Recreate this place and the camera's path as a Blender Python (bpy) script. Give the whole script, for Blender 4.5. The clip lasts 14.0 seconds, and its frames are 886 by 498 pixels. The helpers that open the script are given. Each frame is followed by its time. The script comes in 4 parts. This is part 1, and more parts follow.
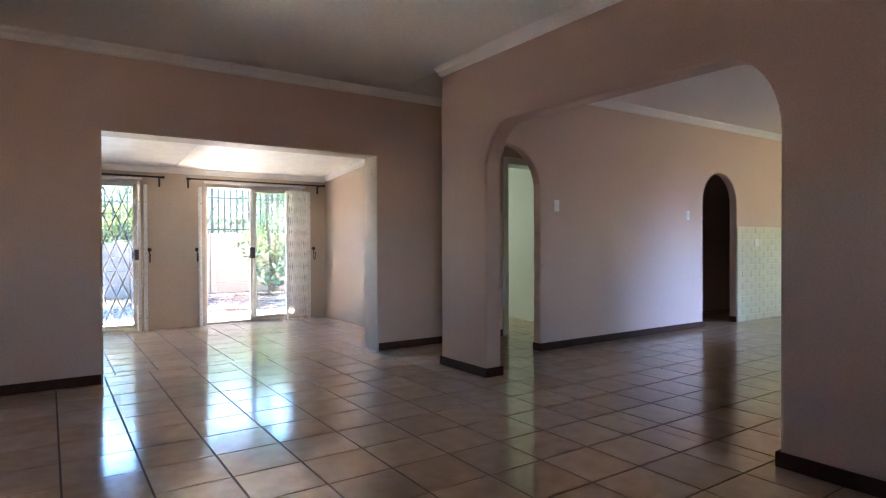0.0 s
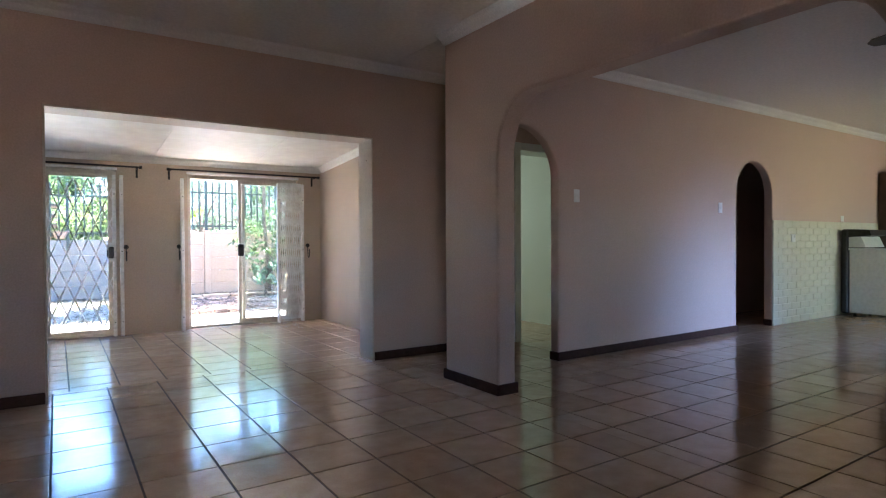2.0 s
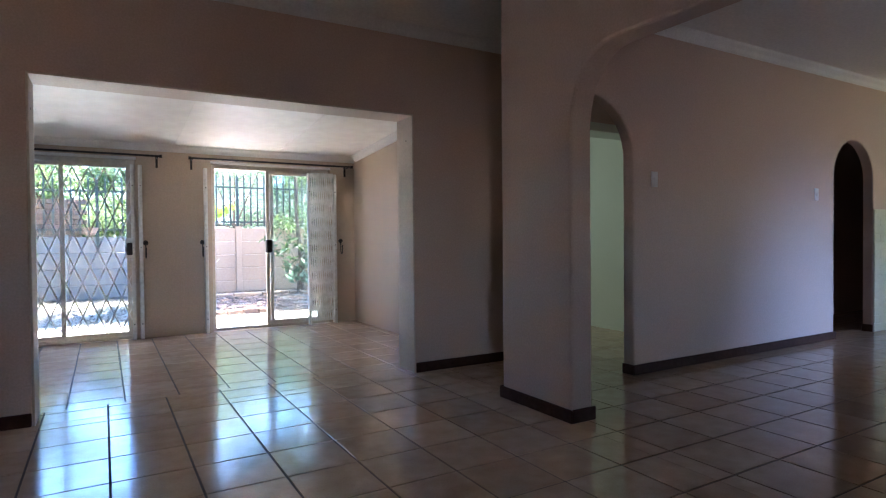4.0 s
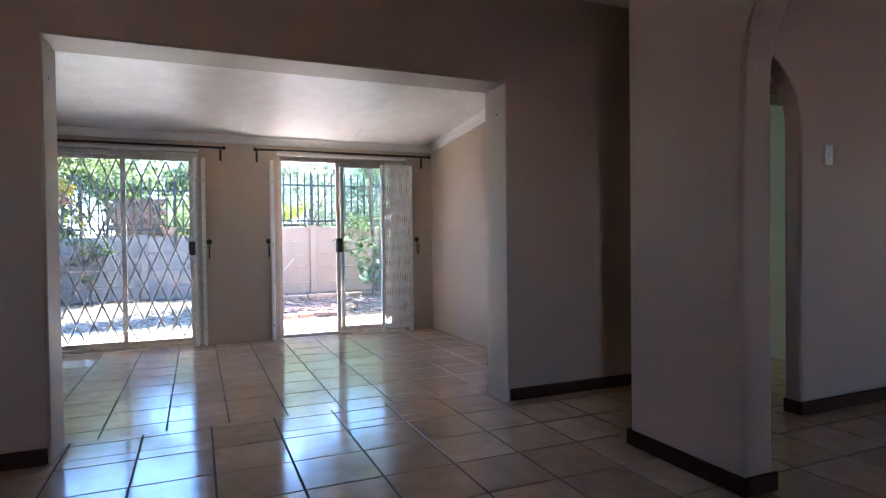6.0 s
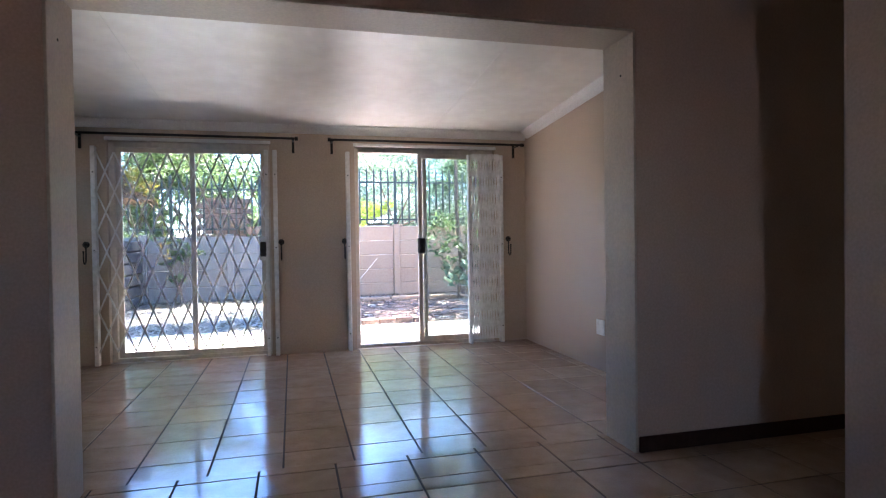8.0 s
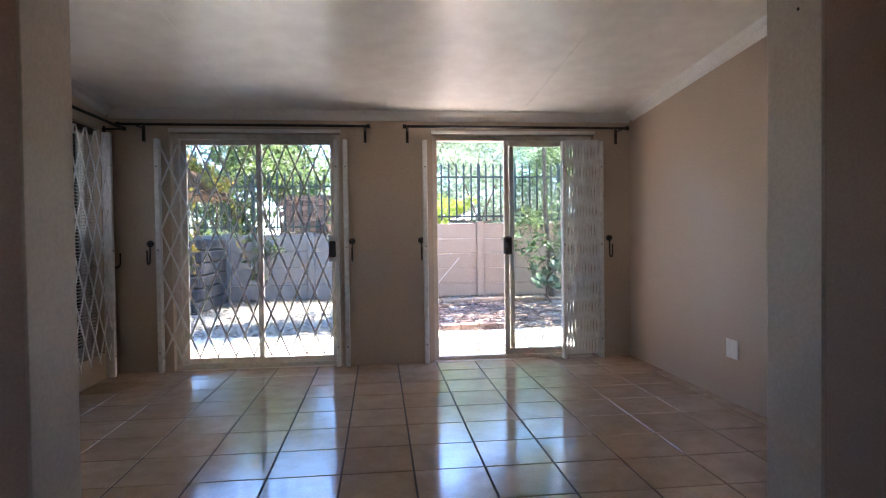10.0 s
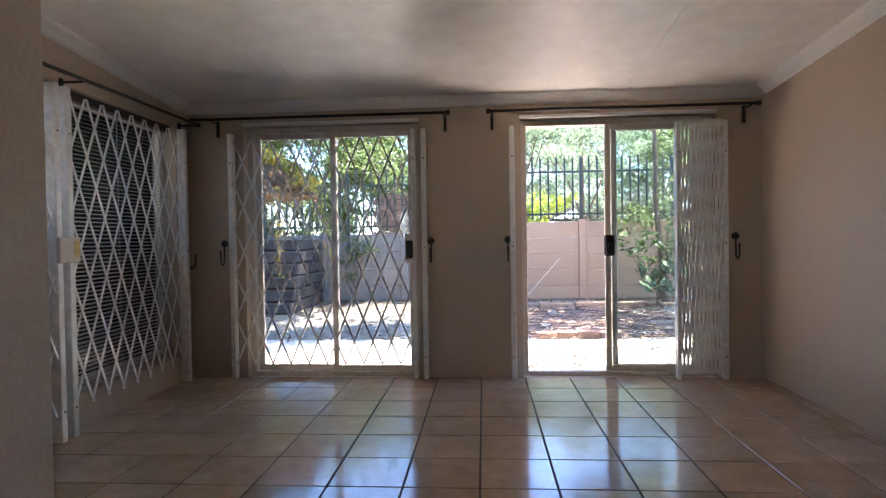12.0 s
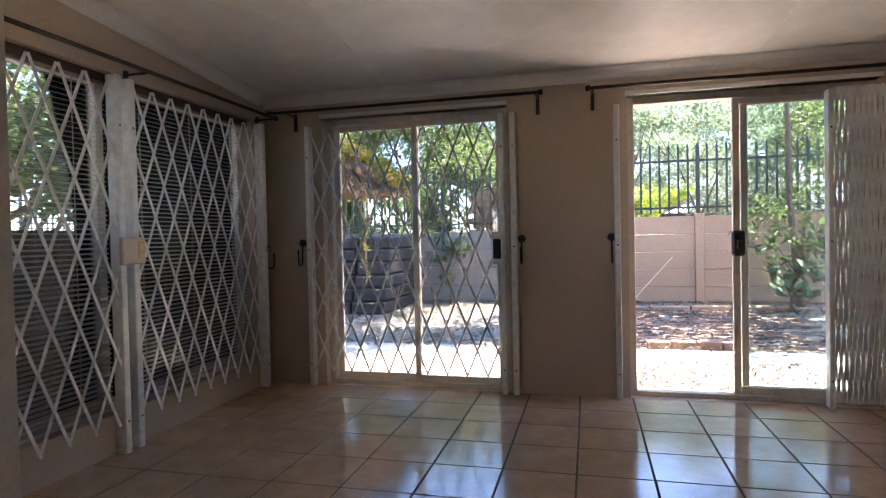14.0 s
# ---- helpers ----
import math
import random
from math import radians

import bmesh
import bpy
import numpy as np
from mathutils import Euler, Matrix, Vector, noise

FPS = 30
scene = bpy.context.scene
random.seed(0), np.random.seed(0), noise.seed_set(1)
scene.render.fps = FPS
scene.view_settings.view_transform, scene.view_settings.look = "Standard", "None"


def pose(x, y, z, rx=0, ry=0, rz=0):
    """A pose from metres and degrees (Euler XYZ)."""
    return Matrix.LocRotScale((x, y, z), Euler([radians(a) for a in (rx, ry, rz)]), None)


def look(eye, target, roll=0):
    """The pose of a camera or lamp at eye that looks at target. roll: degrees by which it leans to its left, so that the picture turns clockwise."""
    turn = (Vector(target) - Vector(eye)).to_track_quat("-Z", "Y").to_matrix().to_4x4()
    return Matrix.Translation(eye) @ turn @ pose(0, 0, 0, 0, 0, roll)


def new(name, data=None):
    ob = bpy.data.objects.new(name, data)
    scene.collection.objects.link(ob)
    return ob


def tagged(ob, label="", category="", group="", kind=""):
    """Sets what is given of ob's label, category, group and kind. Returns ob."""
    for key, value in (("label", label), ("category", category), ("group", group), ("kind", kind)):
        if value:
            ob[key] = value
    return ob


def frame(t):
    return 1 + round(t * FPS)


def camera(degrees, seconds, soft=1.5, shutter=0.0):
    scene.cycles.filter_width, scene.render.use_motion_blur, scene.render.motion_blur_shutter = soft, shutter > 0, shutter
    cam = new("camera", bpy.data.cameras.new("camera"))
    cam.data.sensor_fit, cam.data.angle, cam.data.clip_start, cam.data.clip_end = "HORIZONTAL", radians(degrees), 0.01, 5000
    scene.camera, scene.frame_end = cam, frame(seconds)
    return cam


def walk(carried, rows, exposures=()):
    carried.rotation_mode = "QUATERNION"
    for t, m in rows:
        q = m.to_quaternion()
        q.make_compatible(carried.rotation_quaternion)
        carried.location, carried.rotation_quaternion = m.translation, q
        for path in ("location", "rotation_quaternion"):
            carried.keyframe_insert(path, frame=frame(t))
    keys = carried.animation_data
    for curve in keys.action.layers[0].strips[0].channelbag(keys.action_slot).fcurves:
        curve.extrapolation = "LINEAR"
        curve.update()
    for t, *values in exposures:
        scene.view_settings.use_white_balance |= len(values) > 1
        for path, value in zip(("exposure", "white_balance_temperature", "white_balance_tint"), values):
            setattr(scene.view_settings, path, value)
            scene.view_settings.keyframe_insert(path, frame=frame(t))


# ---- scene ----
cam = camera(74.7, 14.0, 1.2)
PATH = [
    (0, (-0.328, -0.621, 1.078), (0.797, 1.033, 1.058), -0.2),
    (0.5, (-0.237, -0.485, 1.071), (0.885, 1.17, 1.047), -0.2),
    (1, (-0.137, -0.336, 1.069), (0.984, 1.32, 1.043), -0.2),
    (1.5, (-0.02, -0.203, 1.053), (1.093, 1.459, 1.028), -0.3),
    (2, (0.076, -0.049, 1.055), (1.184, 1.616, 1.028), -0.3),
    (2.5, (0.171, 0.13, 1.049), (1.27, 1.801, 1.024), -0.3),
    (3, (0.243, 0.287, 1.04), (1.319, 1.973, 1.01), -0.4),
    (5.5, (0.565, 1.237, 1.007), (1.416, 3.046, 0.973), -0.6),
    (6, (0.644, 1.432, 1.005), (1.425, 3.273, 0.971), -0.7),
    (6.5, (0.693, 1.616, 1.002), (1.41, 3.482, 0.97), -0.9),
    (7, (0.736, 1.805, 1.007), (1.391, 3.694, 0.974), -0.9),
    (7.5, (0.781, 2.003, 1.017), (1.367, 3.915, 0.981), -0.9),
    (8, (0.858, 2.179, 1.011), (1.361, 4.115, 0.977), -0.8),
    (10.5, (1.044, 2.989, 1.031), (1.168, 4.984, 0.988), -0.9),
    (11, (1.126, 3.121, 1.029), (1.137, 5.12, 0.985), -1.1),
    (11.5, (1.153, 3.255, 1.014), (1.073, 5.253, 0.976), -1.0),
    (12, (1.159, 3.376, 1.02), (1.02, 5.371, 0.984), -0.9),
    (12.5, (1.201, 3.52, 0.994), (0.976, 5.507, 0.97), -0.9),
    (13, (1.179, 3.628, 0.997), (0.884, 5.606, 0.968), -0.8),
    (13.5, (1.191, 3.748, 0.991), (0.807, 5.711, 0.965), -0.8),
    (14, (1.196, 3.858, 1.026), (0.71, 5.798, 0.986), -1.2),
]
EXPOSURE = [(0.0, 5.42, 6400, 17), (2.0, 5.02, 6100, 15), (3.0, 4.82, 5980, 15), (5.5, 4.55, 5900, 18), (8.0, 4.25, 5950, 20), (10.5, 3.95, 6450, 20), (12.0, 3.82, 6650, 21), (14.0, 3.62, 7000, 22)]
walk(cam, [(t, look(eye, target, roll)) for t, eye, target, roll in PATH], EXPOSURE)

# ---- world, sun and exposure ----
SUN_EL, SUN_AZ = 72.0, 60.0
world = bpy.data.worlds.new("sky")
scene.world = world
world.use_nodes = True
wn = world.node_tree.nodes
sky = wn.new("ShaderNodeTexSky")
sky.sky_type, sky.sun_disc = "NISHITA", False
sky.sun_elevation, sky.sun_rotation = radians(SUN_EL), radians(SUN_AZ)
world.node_tree.links.new(sky.outputs[0], wn["Background"].inputs[0])
sky.altitude, sky.dust_density, sky.ozone_density = 2200.0, 0.0, 6.0
wn["Background"].inputs[1].default_value = 0.15
sun = new("sun", bpy.data.lights.new("sun", "SUN"))
sun.data.energy, sun.data.angle, sun.data.color = 4.8, radians(0.5), (1.0, 0.95, 0.87)
_d = Vector((math.sin(radians(SUN_AZ)) * math.cos(radians(SUN_EL)), math.cos(radians(SUN_AZ)) * math.cos(radians(SUN_EL)), math.sin(radians(SUN_EL))))
sun.matrix_world = look(_d * 40, (0, 0, 0))


def window_light(name, place, target, width, height, watts, colour, spread=180):
    """Daylight standing in an opening that the camera never looks at."""
    data = bpy.data.lights.new(name, "AREA")
    data.shape, data.size, data.size_y, data.energy, data.color = "RECTANGLE", width, height, watts, colour
    data.spread = radians(spread)
    ob = new(name, data)
    ob.matrix_world = look(place, target)
    return ob


# ---- materials ----
def material(name, build, rough=0.6, metal=0.0, spec=0.5):
    m = bpy.data.materials.new(name)
    m.use_nodes = True
    nt = m.node_tree
    b = nt.nodes["Principled BSDF"]
    b.inputs["Roughness"].default_value, b.inputs["Metallic"].default_value = rough, metal
    b.inputs["Specular IOR Level"].default_value = spec
    build(nt, b)
    return m


def node(nt, kind, **values):
    n = nt.nodes.new("ShaderNode" + kind)
    for key, value in values.items():
        n.inputs[key].default_value = value
    return n


def ramp(nt, source, stops):
    r = nt.nodes.new("ShaderNodeValToRGB")
    e = r.color_ramp.elements
    e[0].position, e[0].color = stops[0][0], (*stops[0][1], 1)
    e[1].position, e[1].color = stops[-1][0], (*stops[-1][1], 1)
    for at, colour in stops[1:-1]:
        e.new(at).color = (*colour, 1)
    nt.links.new(source, r.inputs[0])
    return r.outputs[0]


def coords(nt, scale=(1, 1, 1)):
    geo = nt.nodes.new("ShaderNodeNewGeometry")
    mp = nt.nodes.new("ShaderNodeMapping")
    mp.inputs["Scale"].default_value = scale
    nt.links.new(geo.outputs["Position"], mp.inputs["Vector"])
    return mp.outputs[0]


def noise_tex(nt, scale, detail=4.0, stretch=(1, 1, 1), rough=0.55):
    n = node(nt, "TexNoise", Scale=scale, Detail=detail, Roughness=rough)
    nt.links.new(coords(nt, stretch), n.inputs["Vector"])
    return n.outputs["Fac"]


def mixed(nt, fac, a, b, mode="MIX"):
    m = nt.nodes.new("ShaderNodeMix")
    m.data_type, m.blend_type = "RGBA", mode
    for socket, value in ((m.inputs[0], fac), (m.inputs[6], a), (m.inputs[7], b)):
        if isinstance(value, (int, float)):
            socket.default_value = value
        elif isinstance(value, tuple):
            socket.default_value = (*value, 1)
        else:
            nt.links.new(value, socket)
    return m.outputs[2]


def bump(nt, b, height, strength, distance=0.01):
    n = node(nt, "Bump", Strength=strength, Distance=distance)
    nt.links.new(height, n.inputs["Height"])
    nt.links.new(n.outputs[0], b.inputs["Normal"])


def mottled(a, b, fine=60.0, coarse=1.3, relief=0.15, distance=0.004, amount=0.5):
    """Two colours mixed at two scales, with a fine relief."""
    def build(nt, bsdf):
        big, small = noise_tex(nt, coarse, 5), noise_tex(nt, fine, 4)
        base = ramp(nt, big, [(0.3, a), (0.7, b)])
        fleck = ramp(nt, small, [(0.35, tuple(0.88 * v for v in a)), (0.7, tuple(min(1, 1.06 * v) for v in b))])
        nt.links.new(mixed(nt, amount, base, fleck), bsdf.inputs["Base Color"])
        bump(nt, bsdf, small, relief, distance)
    return build


def plain_metal(colour, dark):
    def build(nt, bsdf):
        nt.links.new(ramp(nt, noise_tex(nt, 25, 5), [(0.35, dark), (0.6, colour)]), bsdf.inputs["Base Color"])
        bump(nt, bsdf, noise_tex(nt, 180, 2), 0.08, 0.001)
    return build


def tile_build(nt, bsdf):
    info = nt.nodes.new("ShaderNodeObjectInfo")
    tint = ramp(nt, info.outputs["Random"], [(0.0, (0.53, 0.37, 0.255)), (0.5, (0.59, 0.42, 0.29)), (1.0, (0.63, 0.465, 0.335))])
    cloud = ramp(nt, noise_tex(nt, 9, 6), [(0.3, (0.80, 0.76, 0.72)), (0.7, (1.0, 1.0, 1.0))])
    speck = ramp(nt, noise_tex(nt, 140, 3), [(0.3, (0.86, 0.83, 0.80)), (0.55, (1.0, 1.0, 1.0))])
    nt.links.new(mixed(nt, 1.0, mixed(nt, 1.0, tint, cloud, "MULTIPLY"), speck, "MULTIPLY"), bsdf.inputs["Base Color"])
    nt.links.new(ramp(nt, noise_tex(nt, 3.5, 5), [(0.3, (0.09, 0.09, 0.09)), (0.75, (0.17, 0.17, 0.17))]), bsdf.inputs["Roughness"])
    bump(nt, bsdf, noise_tex(nt, 11, 3), 0.10, 0.004)


def glass_build(nt, bsdf):
    out = nt.nodes["Material Output"]
    clear = node(nt, "BsdfTransparent", Color=(0.93, 0.96, 0.95, 1))
    gloss = node(nt, "BsdfGlossy", Roughness=0.02)
    fresnel = node(nt, "Fresnel", IOR=1.45)
    mix = nt.nodes.new("ShaderNodeMixShader")
    nt.links.new(fresnel.outputs[0], mix.inputs[0])
    nt.links.new(clear.outputs[0], mix.inputs[1])
    nt.links.new(gloss.outputs[0], mix.inputs[2])
    nt.links.new(mix.outputs[0], out.inputs["Surface"])


def leaf_build(a, b, c):
    def build(nt, bsdf):
        geo = nt.nodes.new("ShaderNodeNewGeometry")
        nt.links.new(ramp(nt, geo.outputs["Random Per Island"], [(0.0, a), (0.5, b), (1.0, c)]), bsdf.inputs["Base Color"])
        out = nt.nodes["Material Output"]
        thin = nt.nodes.new("ShaderNodeBsdfTranslucent")
        nt.links.new(ramp(nt, geo.outputs["Random Per Island"], [(0.0, b), (1.0, c)]), thin.inputs["Color"])
        mix = nt.nodes.new("ShaderNodeMixShader")
        mix.inputs[0].default_value = 0.5
        nt.links.new(bsdf.outputs[0], mix.inputs[1])
        nt.links.new(thin.outputs[0], mix.inputs[2])
        nt.links.new(mix.outputs[0], out.inputs["Surface"])
    return build


M_WALL = material("wall_paint", mottled((0.55, 0.390, 0.310), (0.60, 0.435, 0.350), 90, 0.9, 0.12, 0.003), 0.55)
M_SUNWALL = material("sunroom_paint", mottled((0.52, 0.405, 0.305), (0.57, 0.452, 0.345), 90, 0.9, 0.10, 0.003), 0.5)
M_CEIL = material("ceiling_paint", mottled((0.80, 0.755, 0.71), (0.85, 0.805, 0.76), 40, 0.7, 0.06, 0.003), 0.6)
M_SUNCEIL = material("sunroom_ceiling_enamel", mottled((0.92, 0.875, 0.82), (0.95, 0.915, 0.87), 6, 0.8, 0.05, 0.006), 0.4, 0, 0.6)
enamel = M_SUNCEIL.node_tree.nodes["Principled BSDF"]
enamel.inputs["Coat Weight"].default_value, enamel.inputs["Coat Roughness"].default_value, enamel.inputs["Coat IOR"].default_value = 0.35, 0.22, 1.5
M_WHITE = material("white_plaster", mottled((0.76, 0.73, 0.70), (0.82, 0.80, 0.77), 70, 2.0, 0.08, 0.002), 0.5)
M_GREENROOM = material("bedroom_paint", mottled((0.72, 0.75, 0.69), (0.77, 0.80, 0.74), 80, 1.0, 0.08, 0.002), 0.55)
M_SKIRT = material("dark_skirting", mottled((0.045, 0.019, 0.012), (0.070, 0.032, 0.021), 30, 4, 0.2, 0.002), 0.6, 0, 0.12)
M_TILE = material("floor_tile", tile_build, 0.18, 0, 1.0)
M_GROUT = material("grout", mottled((0.055, 0.04, 0.032), (0.10, 0.075, 0.058), 120, 3, 0.4, 0.003), 0.85)
M_GATE = material("white_enamel", plain_metal((0.87, 0.85, 0.82), (0.74, 0.72, 0.68)), 0.38)
M_ALU = material("bronze_aluminium", plain_metal((0.68, 0.60, 0.51), (0.58, 0.51, 0.43)), 0.36, 0.0)
M_BLACK = material("black_iron", plain_metal((0.030, 0.026, 0.024), (0.016, 0.014, 0.013)), 0.42, 0.3)
M_GLASS = material("glass", glass_build)
M_PLATE = material("white_switch", plain_metal((0.84, 0.83, 0.80), (0.76, 0.75, 0.71)), 0.3)
M_BRICKW = material("painted_brick", mottled((0.60, 0.575, 0.43), (0.66, 0.635, 0.49), 60, 2.5, 0.25, 0.004), 0.45)
M_STOVE = material("stove_enamel", plain_metal((0.82, 0.82, 0.80), (0.74, 0.74, 0.72)), 0.22)
M_DARKWOOD = material("dark_wood", mottled((0.050, 0.024, 0.015), (0.090, 0.045, 0.028), 18, 3, 0.15, 0.002), 0.4)
M_PAVE = material("garden_ground", mottled((0.30, 0.258, 0.210), (0.44, 0.385, 0.320), 45, 1.1, 0.5, 0.02), 0.9)
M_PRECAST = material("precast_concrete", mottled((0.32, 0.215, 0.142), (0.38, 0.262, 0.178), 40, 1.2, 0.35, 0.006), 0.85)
# dark grey with the left wall's tree shade in it; the neighbour's roof shares it
M_SHADEWALL = material("shade_grey_concrete", mottled((0.15, 0.14, 0.135), (0.22, 0.20, 0.185), 35, 1.0, 0.4, 0.008), 0.9)
M_CONCRETE = material("pale_concrete", mottled((0.70, 0.645, 0.57), (0.80, 0.75, 0.68), 45, 0.9, 0.3, 0.006), 0.85)
M_FENCE = material("fence_paint", plain_metal((0.020, 0.035, 0.028), (0.012, 0.018, 0.015)), 0.5, 0.2)
M_BARK = material("bark", mottled((0.07, 0.05, 0.036), (0.16, 0.12, 0.09), 30, 5, 0.9, 0.03), 0.9)
M_LEAF = material("leaves", leaf_build((0.026, 0.052, 0.016), (0.055, 0.095, 0.030), (0.14, 0.19, 0.07)), 0.5)
# leaf greens lightened and blued to paint in the far trees' haze
M_PALELEAF = material("pale_haze_tinted_leaves", leaf_build((0.07, 0.125, 0.08), (0.13, 0.20, 0.125), (0.24, 0.31, 0.20)), 0.6)
# near-black stone colour holds the shade of the shelter and tree
M_SHADESTONE = material("shade_dark_stone", mottled((0.022, 0.020, 0.022), (0.050, 0.042, 0.042), 25, 2, 0.6, 0.01), 0.9)
M_CREAM = material("cream_plaster", mottled((0.56, 0.470, 0.385), (0.62, 0.525, 0.435), 70, 1.5, 0.10, 0.003), 0.5)
M_LEAFB = material("blossom_leaves", leaf_build((0.09, 0.13, 0.03), (0.20, 0.20, 0.04), (0.42, 0.26, 0.04)), 0.5)
M_LEAFY = material("yellow_leaves", leaf_build((0.14, 0.22, 0.03), (0.26, 0.36, 0.05), (0.42, 0.50, 0.08)), 0.5)
M_BRICK = material("red_brick", mottled((0.22, 0.135, 0.098), (0.31, 0.205, 0.155), 50, 5, 0.5, 0.01), 0.85)
M_BRASS = material("dull_brass", plain_metal((0.62, 0.44, 0.16), (0.46, 0.32, 0.12)), 0.4, 0.6)
M_THATCH = material("weathered_thatch", mottled((0.075, 0.040, 0.018), (0.14, 0.080, 0.036), 70, 4, 0.7, 0.01), 0.9)
# brown kept very dark so the added screen reads as shade
M_SCREEN = material("shade_dark_timber", mottled((0.045, 0.030, 0.021), (0.085, 0.058, 0.042), 30, 3, 0.4, 0.006), 0.85)
M_BLIND = material("blind_slat", plain_metal((0.50, 0.46, 0.43), (0.40, 0.37, 0.345)), 0.35)


# ---- building helpers ----
def mesh_of(bm, name):
    me = bpy.data.meshes.new(name)
    bmesh.ops.recalc_face_normals(bm, faces=bm.faces)
    bm.to_mesh(me)
    bm.free()
    return me


def part(name, bm, mat, parent=None, label=""):
    """Links a bmesh as one mesh object under a thing or a part."""
    me = mesh_of(bm, name)
    me.materials.append(mat)
    ob = new(name, me)
    ob.parent = parent
    return tagged(ob, label)


def thing(name, label, category, x=0.0, y=0.0, z=0.0, turn=0.0, group="", kind=""):
    ob = new(name)
    ob.empty_display_size = 0.05
    ob.matrix_basis = pose(x, y, z, 0, 0, turn)
    return tagged(ob, label, category, group, kind)


def structure(name, bm, mat, label, category, edge=0.0):
    ob = part(name, bm, mat)
    tagged(ob, label, category, "", "structure")
    if edge:
        soften(ob, edge)
    return ob


def soften(ob, width, segments=2):
    mod = ob.modifiers.new("edge", "BEVEL")
    mod.width, mod.segments, mod.limit_method, mod.angle_limit = width, segments, "ANGLE", radians(50)
    return ob


def box(bm, x0, x1, y0, y1, z0, z1, edge=0.0):
    vs = [bm.verts.new((x, y, z)) for z in (z0, z1) for x, y in ((x0, y0), (x1, y0), (x1, y1), (x0, y1))]
    fs = [bm.faces.new([vs[i] for i in q]) for q in ((3, 2, 1, 0), (4, 5, 6, 7), (0, 1, 5, 4), (1, 2, 6, 5), (2, 3, 7, 6), (3, 0, 4, 7))]
    if edge:
        bmesh.ops.bevel(bm, geom=list({e for f in fs for e in f.edges}), offset=edge, segments=1, affect="EDGES", profile=0.5)
    return bm


def prism(bm, poly, axis, a, b):
    """A 2D outline pushed from a to b along an axis: x takes (y, z), y takes (x, z), z takes (x, y)."""
    place = {"x": lambda u, v, d: (d, u, v), "y": lambda u, v, d: (u, d, v), "z": lambda u, v, d: (u, v, d)}[axis]
    lo, hi = [bm.verts.new(place(u, v, a)) for u, v in poly], [bm.verts.new(place(u, v, b)) for u, v in poly]
    bm.faces.new(lo)
    bm.faces.new(hi[::-1])
    for i in range(len(poly)):
        j = (i + 1) % len(poly)
        bm.faces.new((lo[i], hi[i], hi[j], lo[j]))
    return bm


def rod_between(bm, p, q, radius, sides=8):
    p, q = Vector(p), Vector(q)
    m = Matrix.Translation((p + q) / 2) @ (q - p).to_track_quat("Z", "Y").to_matrix().to_4x4()
    bmesh.ops.create_cone(bm, cap_ends=True, segments=sides, radius1=radius, radius2=radius, depth=(q - p).length, matrix=m)
    return bm


def bar_between(bm, p, q, width, thick, out):
    """A flat bar from p to q; out is the way its thin side faces."""
    p, q, out = Vector(p), Vector(q), Vector(out).normalized()
    side = (q - p).normalized().cross(out) * width / 2
    out = out * thick / 2
    vs = [bm.verts.new(c + s * side + o * out) for c in (p, q) for s, o in ((-1, -1), (1, -1), (1, 1), (-1, 1))]
    for f in ((3, 2, 1, 0), (4, 5, 6, 7), (0, 1, 5, 4), (1, 2, 6, 5), (2, 3, 7, 6), (3, 0, 4, 7)):
        bm.faces.new([vs[i] for i in f])
    return bm


def ball(bm, centre, radius, sides=8):
    bmesh.ops.create_uvsphere(bm, u_segments=sides, v_segments=max(4, sides // 2), radius=radius, matrix=Matrix.Translation(centre))
    return bm


def new_bm():
    return bmesh.new()


def arch_outline(u0, u1, spring, rise, corner, n=10):
    """Points over an opening from its first foot to its second; corner is the width of each rounded shoulder."""
    pts = [(u0, 0.0)]
    pts += [(u0 + corner * (1 - math.cos(a)), spring + rise * math.sin(a)) for a in [math.pi / 2 * i / n for i in range(n + 1)]]
    back = [(u1 - corner * (1 - math.cos(a)), spring + rise * math.sin(a)) for a in [math.pi / 2 * i / n for i in range(n, -1, -1)]]
    if abs((u0 + corner) - (u1 - corner)) < 1e-4:
        back = back[1:]
    return pts + back + [(u1, 0.0)]


# ---- plan ----
STEP = 0.04                      # the sunroom lies this far below the living room
CEIL = 2.62                      # living room ceiling
OPEN_L, OPEN_R, OPEN_T = 0.006, 2.407, 1.967
Y2A, Y2B = 4.565, 4.81           # wall between living room and sunroom
XA, XB = 2.565, 2.722              # wall with the wide arch
Y3A, Y3B = 3.62, 3.72           # wall with the narrow arches
PIER = 3.66                      # end of the wide arch's wall
NOSE = 4.85                      # edge of the step down to the sunroom
BACK = 7.785                      # inner face of the sunroom's door wall
SUN_L, SUN_R = -1.15, 3.20       # sunroom side walls
LIV_L, LIV_N = -2.6, -2.8        # living room's far sides, behind the walker
KIT_R, KIT_N = 12.4, -1.9        # kitchen's end wall and window wall
ROOM_R, ROOM_F = 5.2, 7.9        # bedroom behind the passage
HIGH = 2.80                      # walls run up past the ceilings

# wall between living room and sunroom, on along the passage, with the bedroom doorway
DOOR_L, DOOR_R, DOOR_T = 4.09, 4.98, 2.03
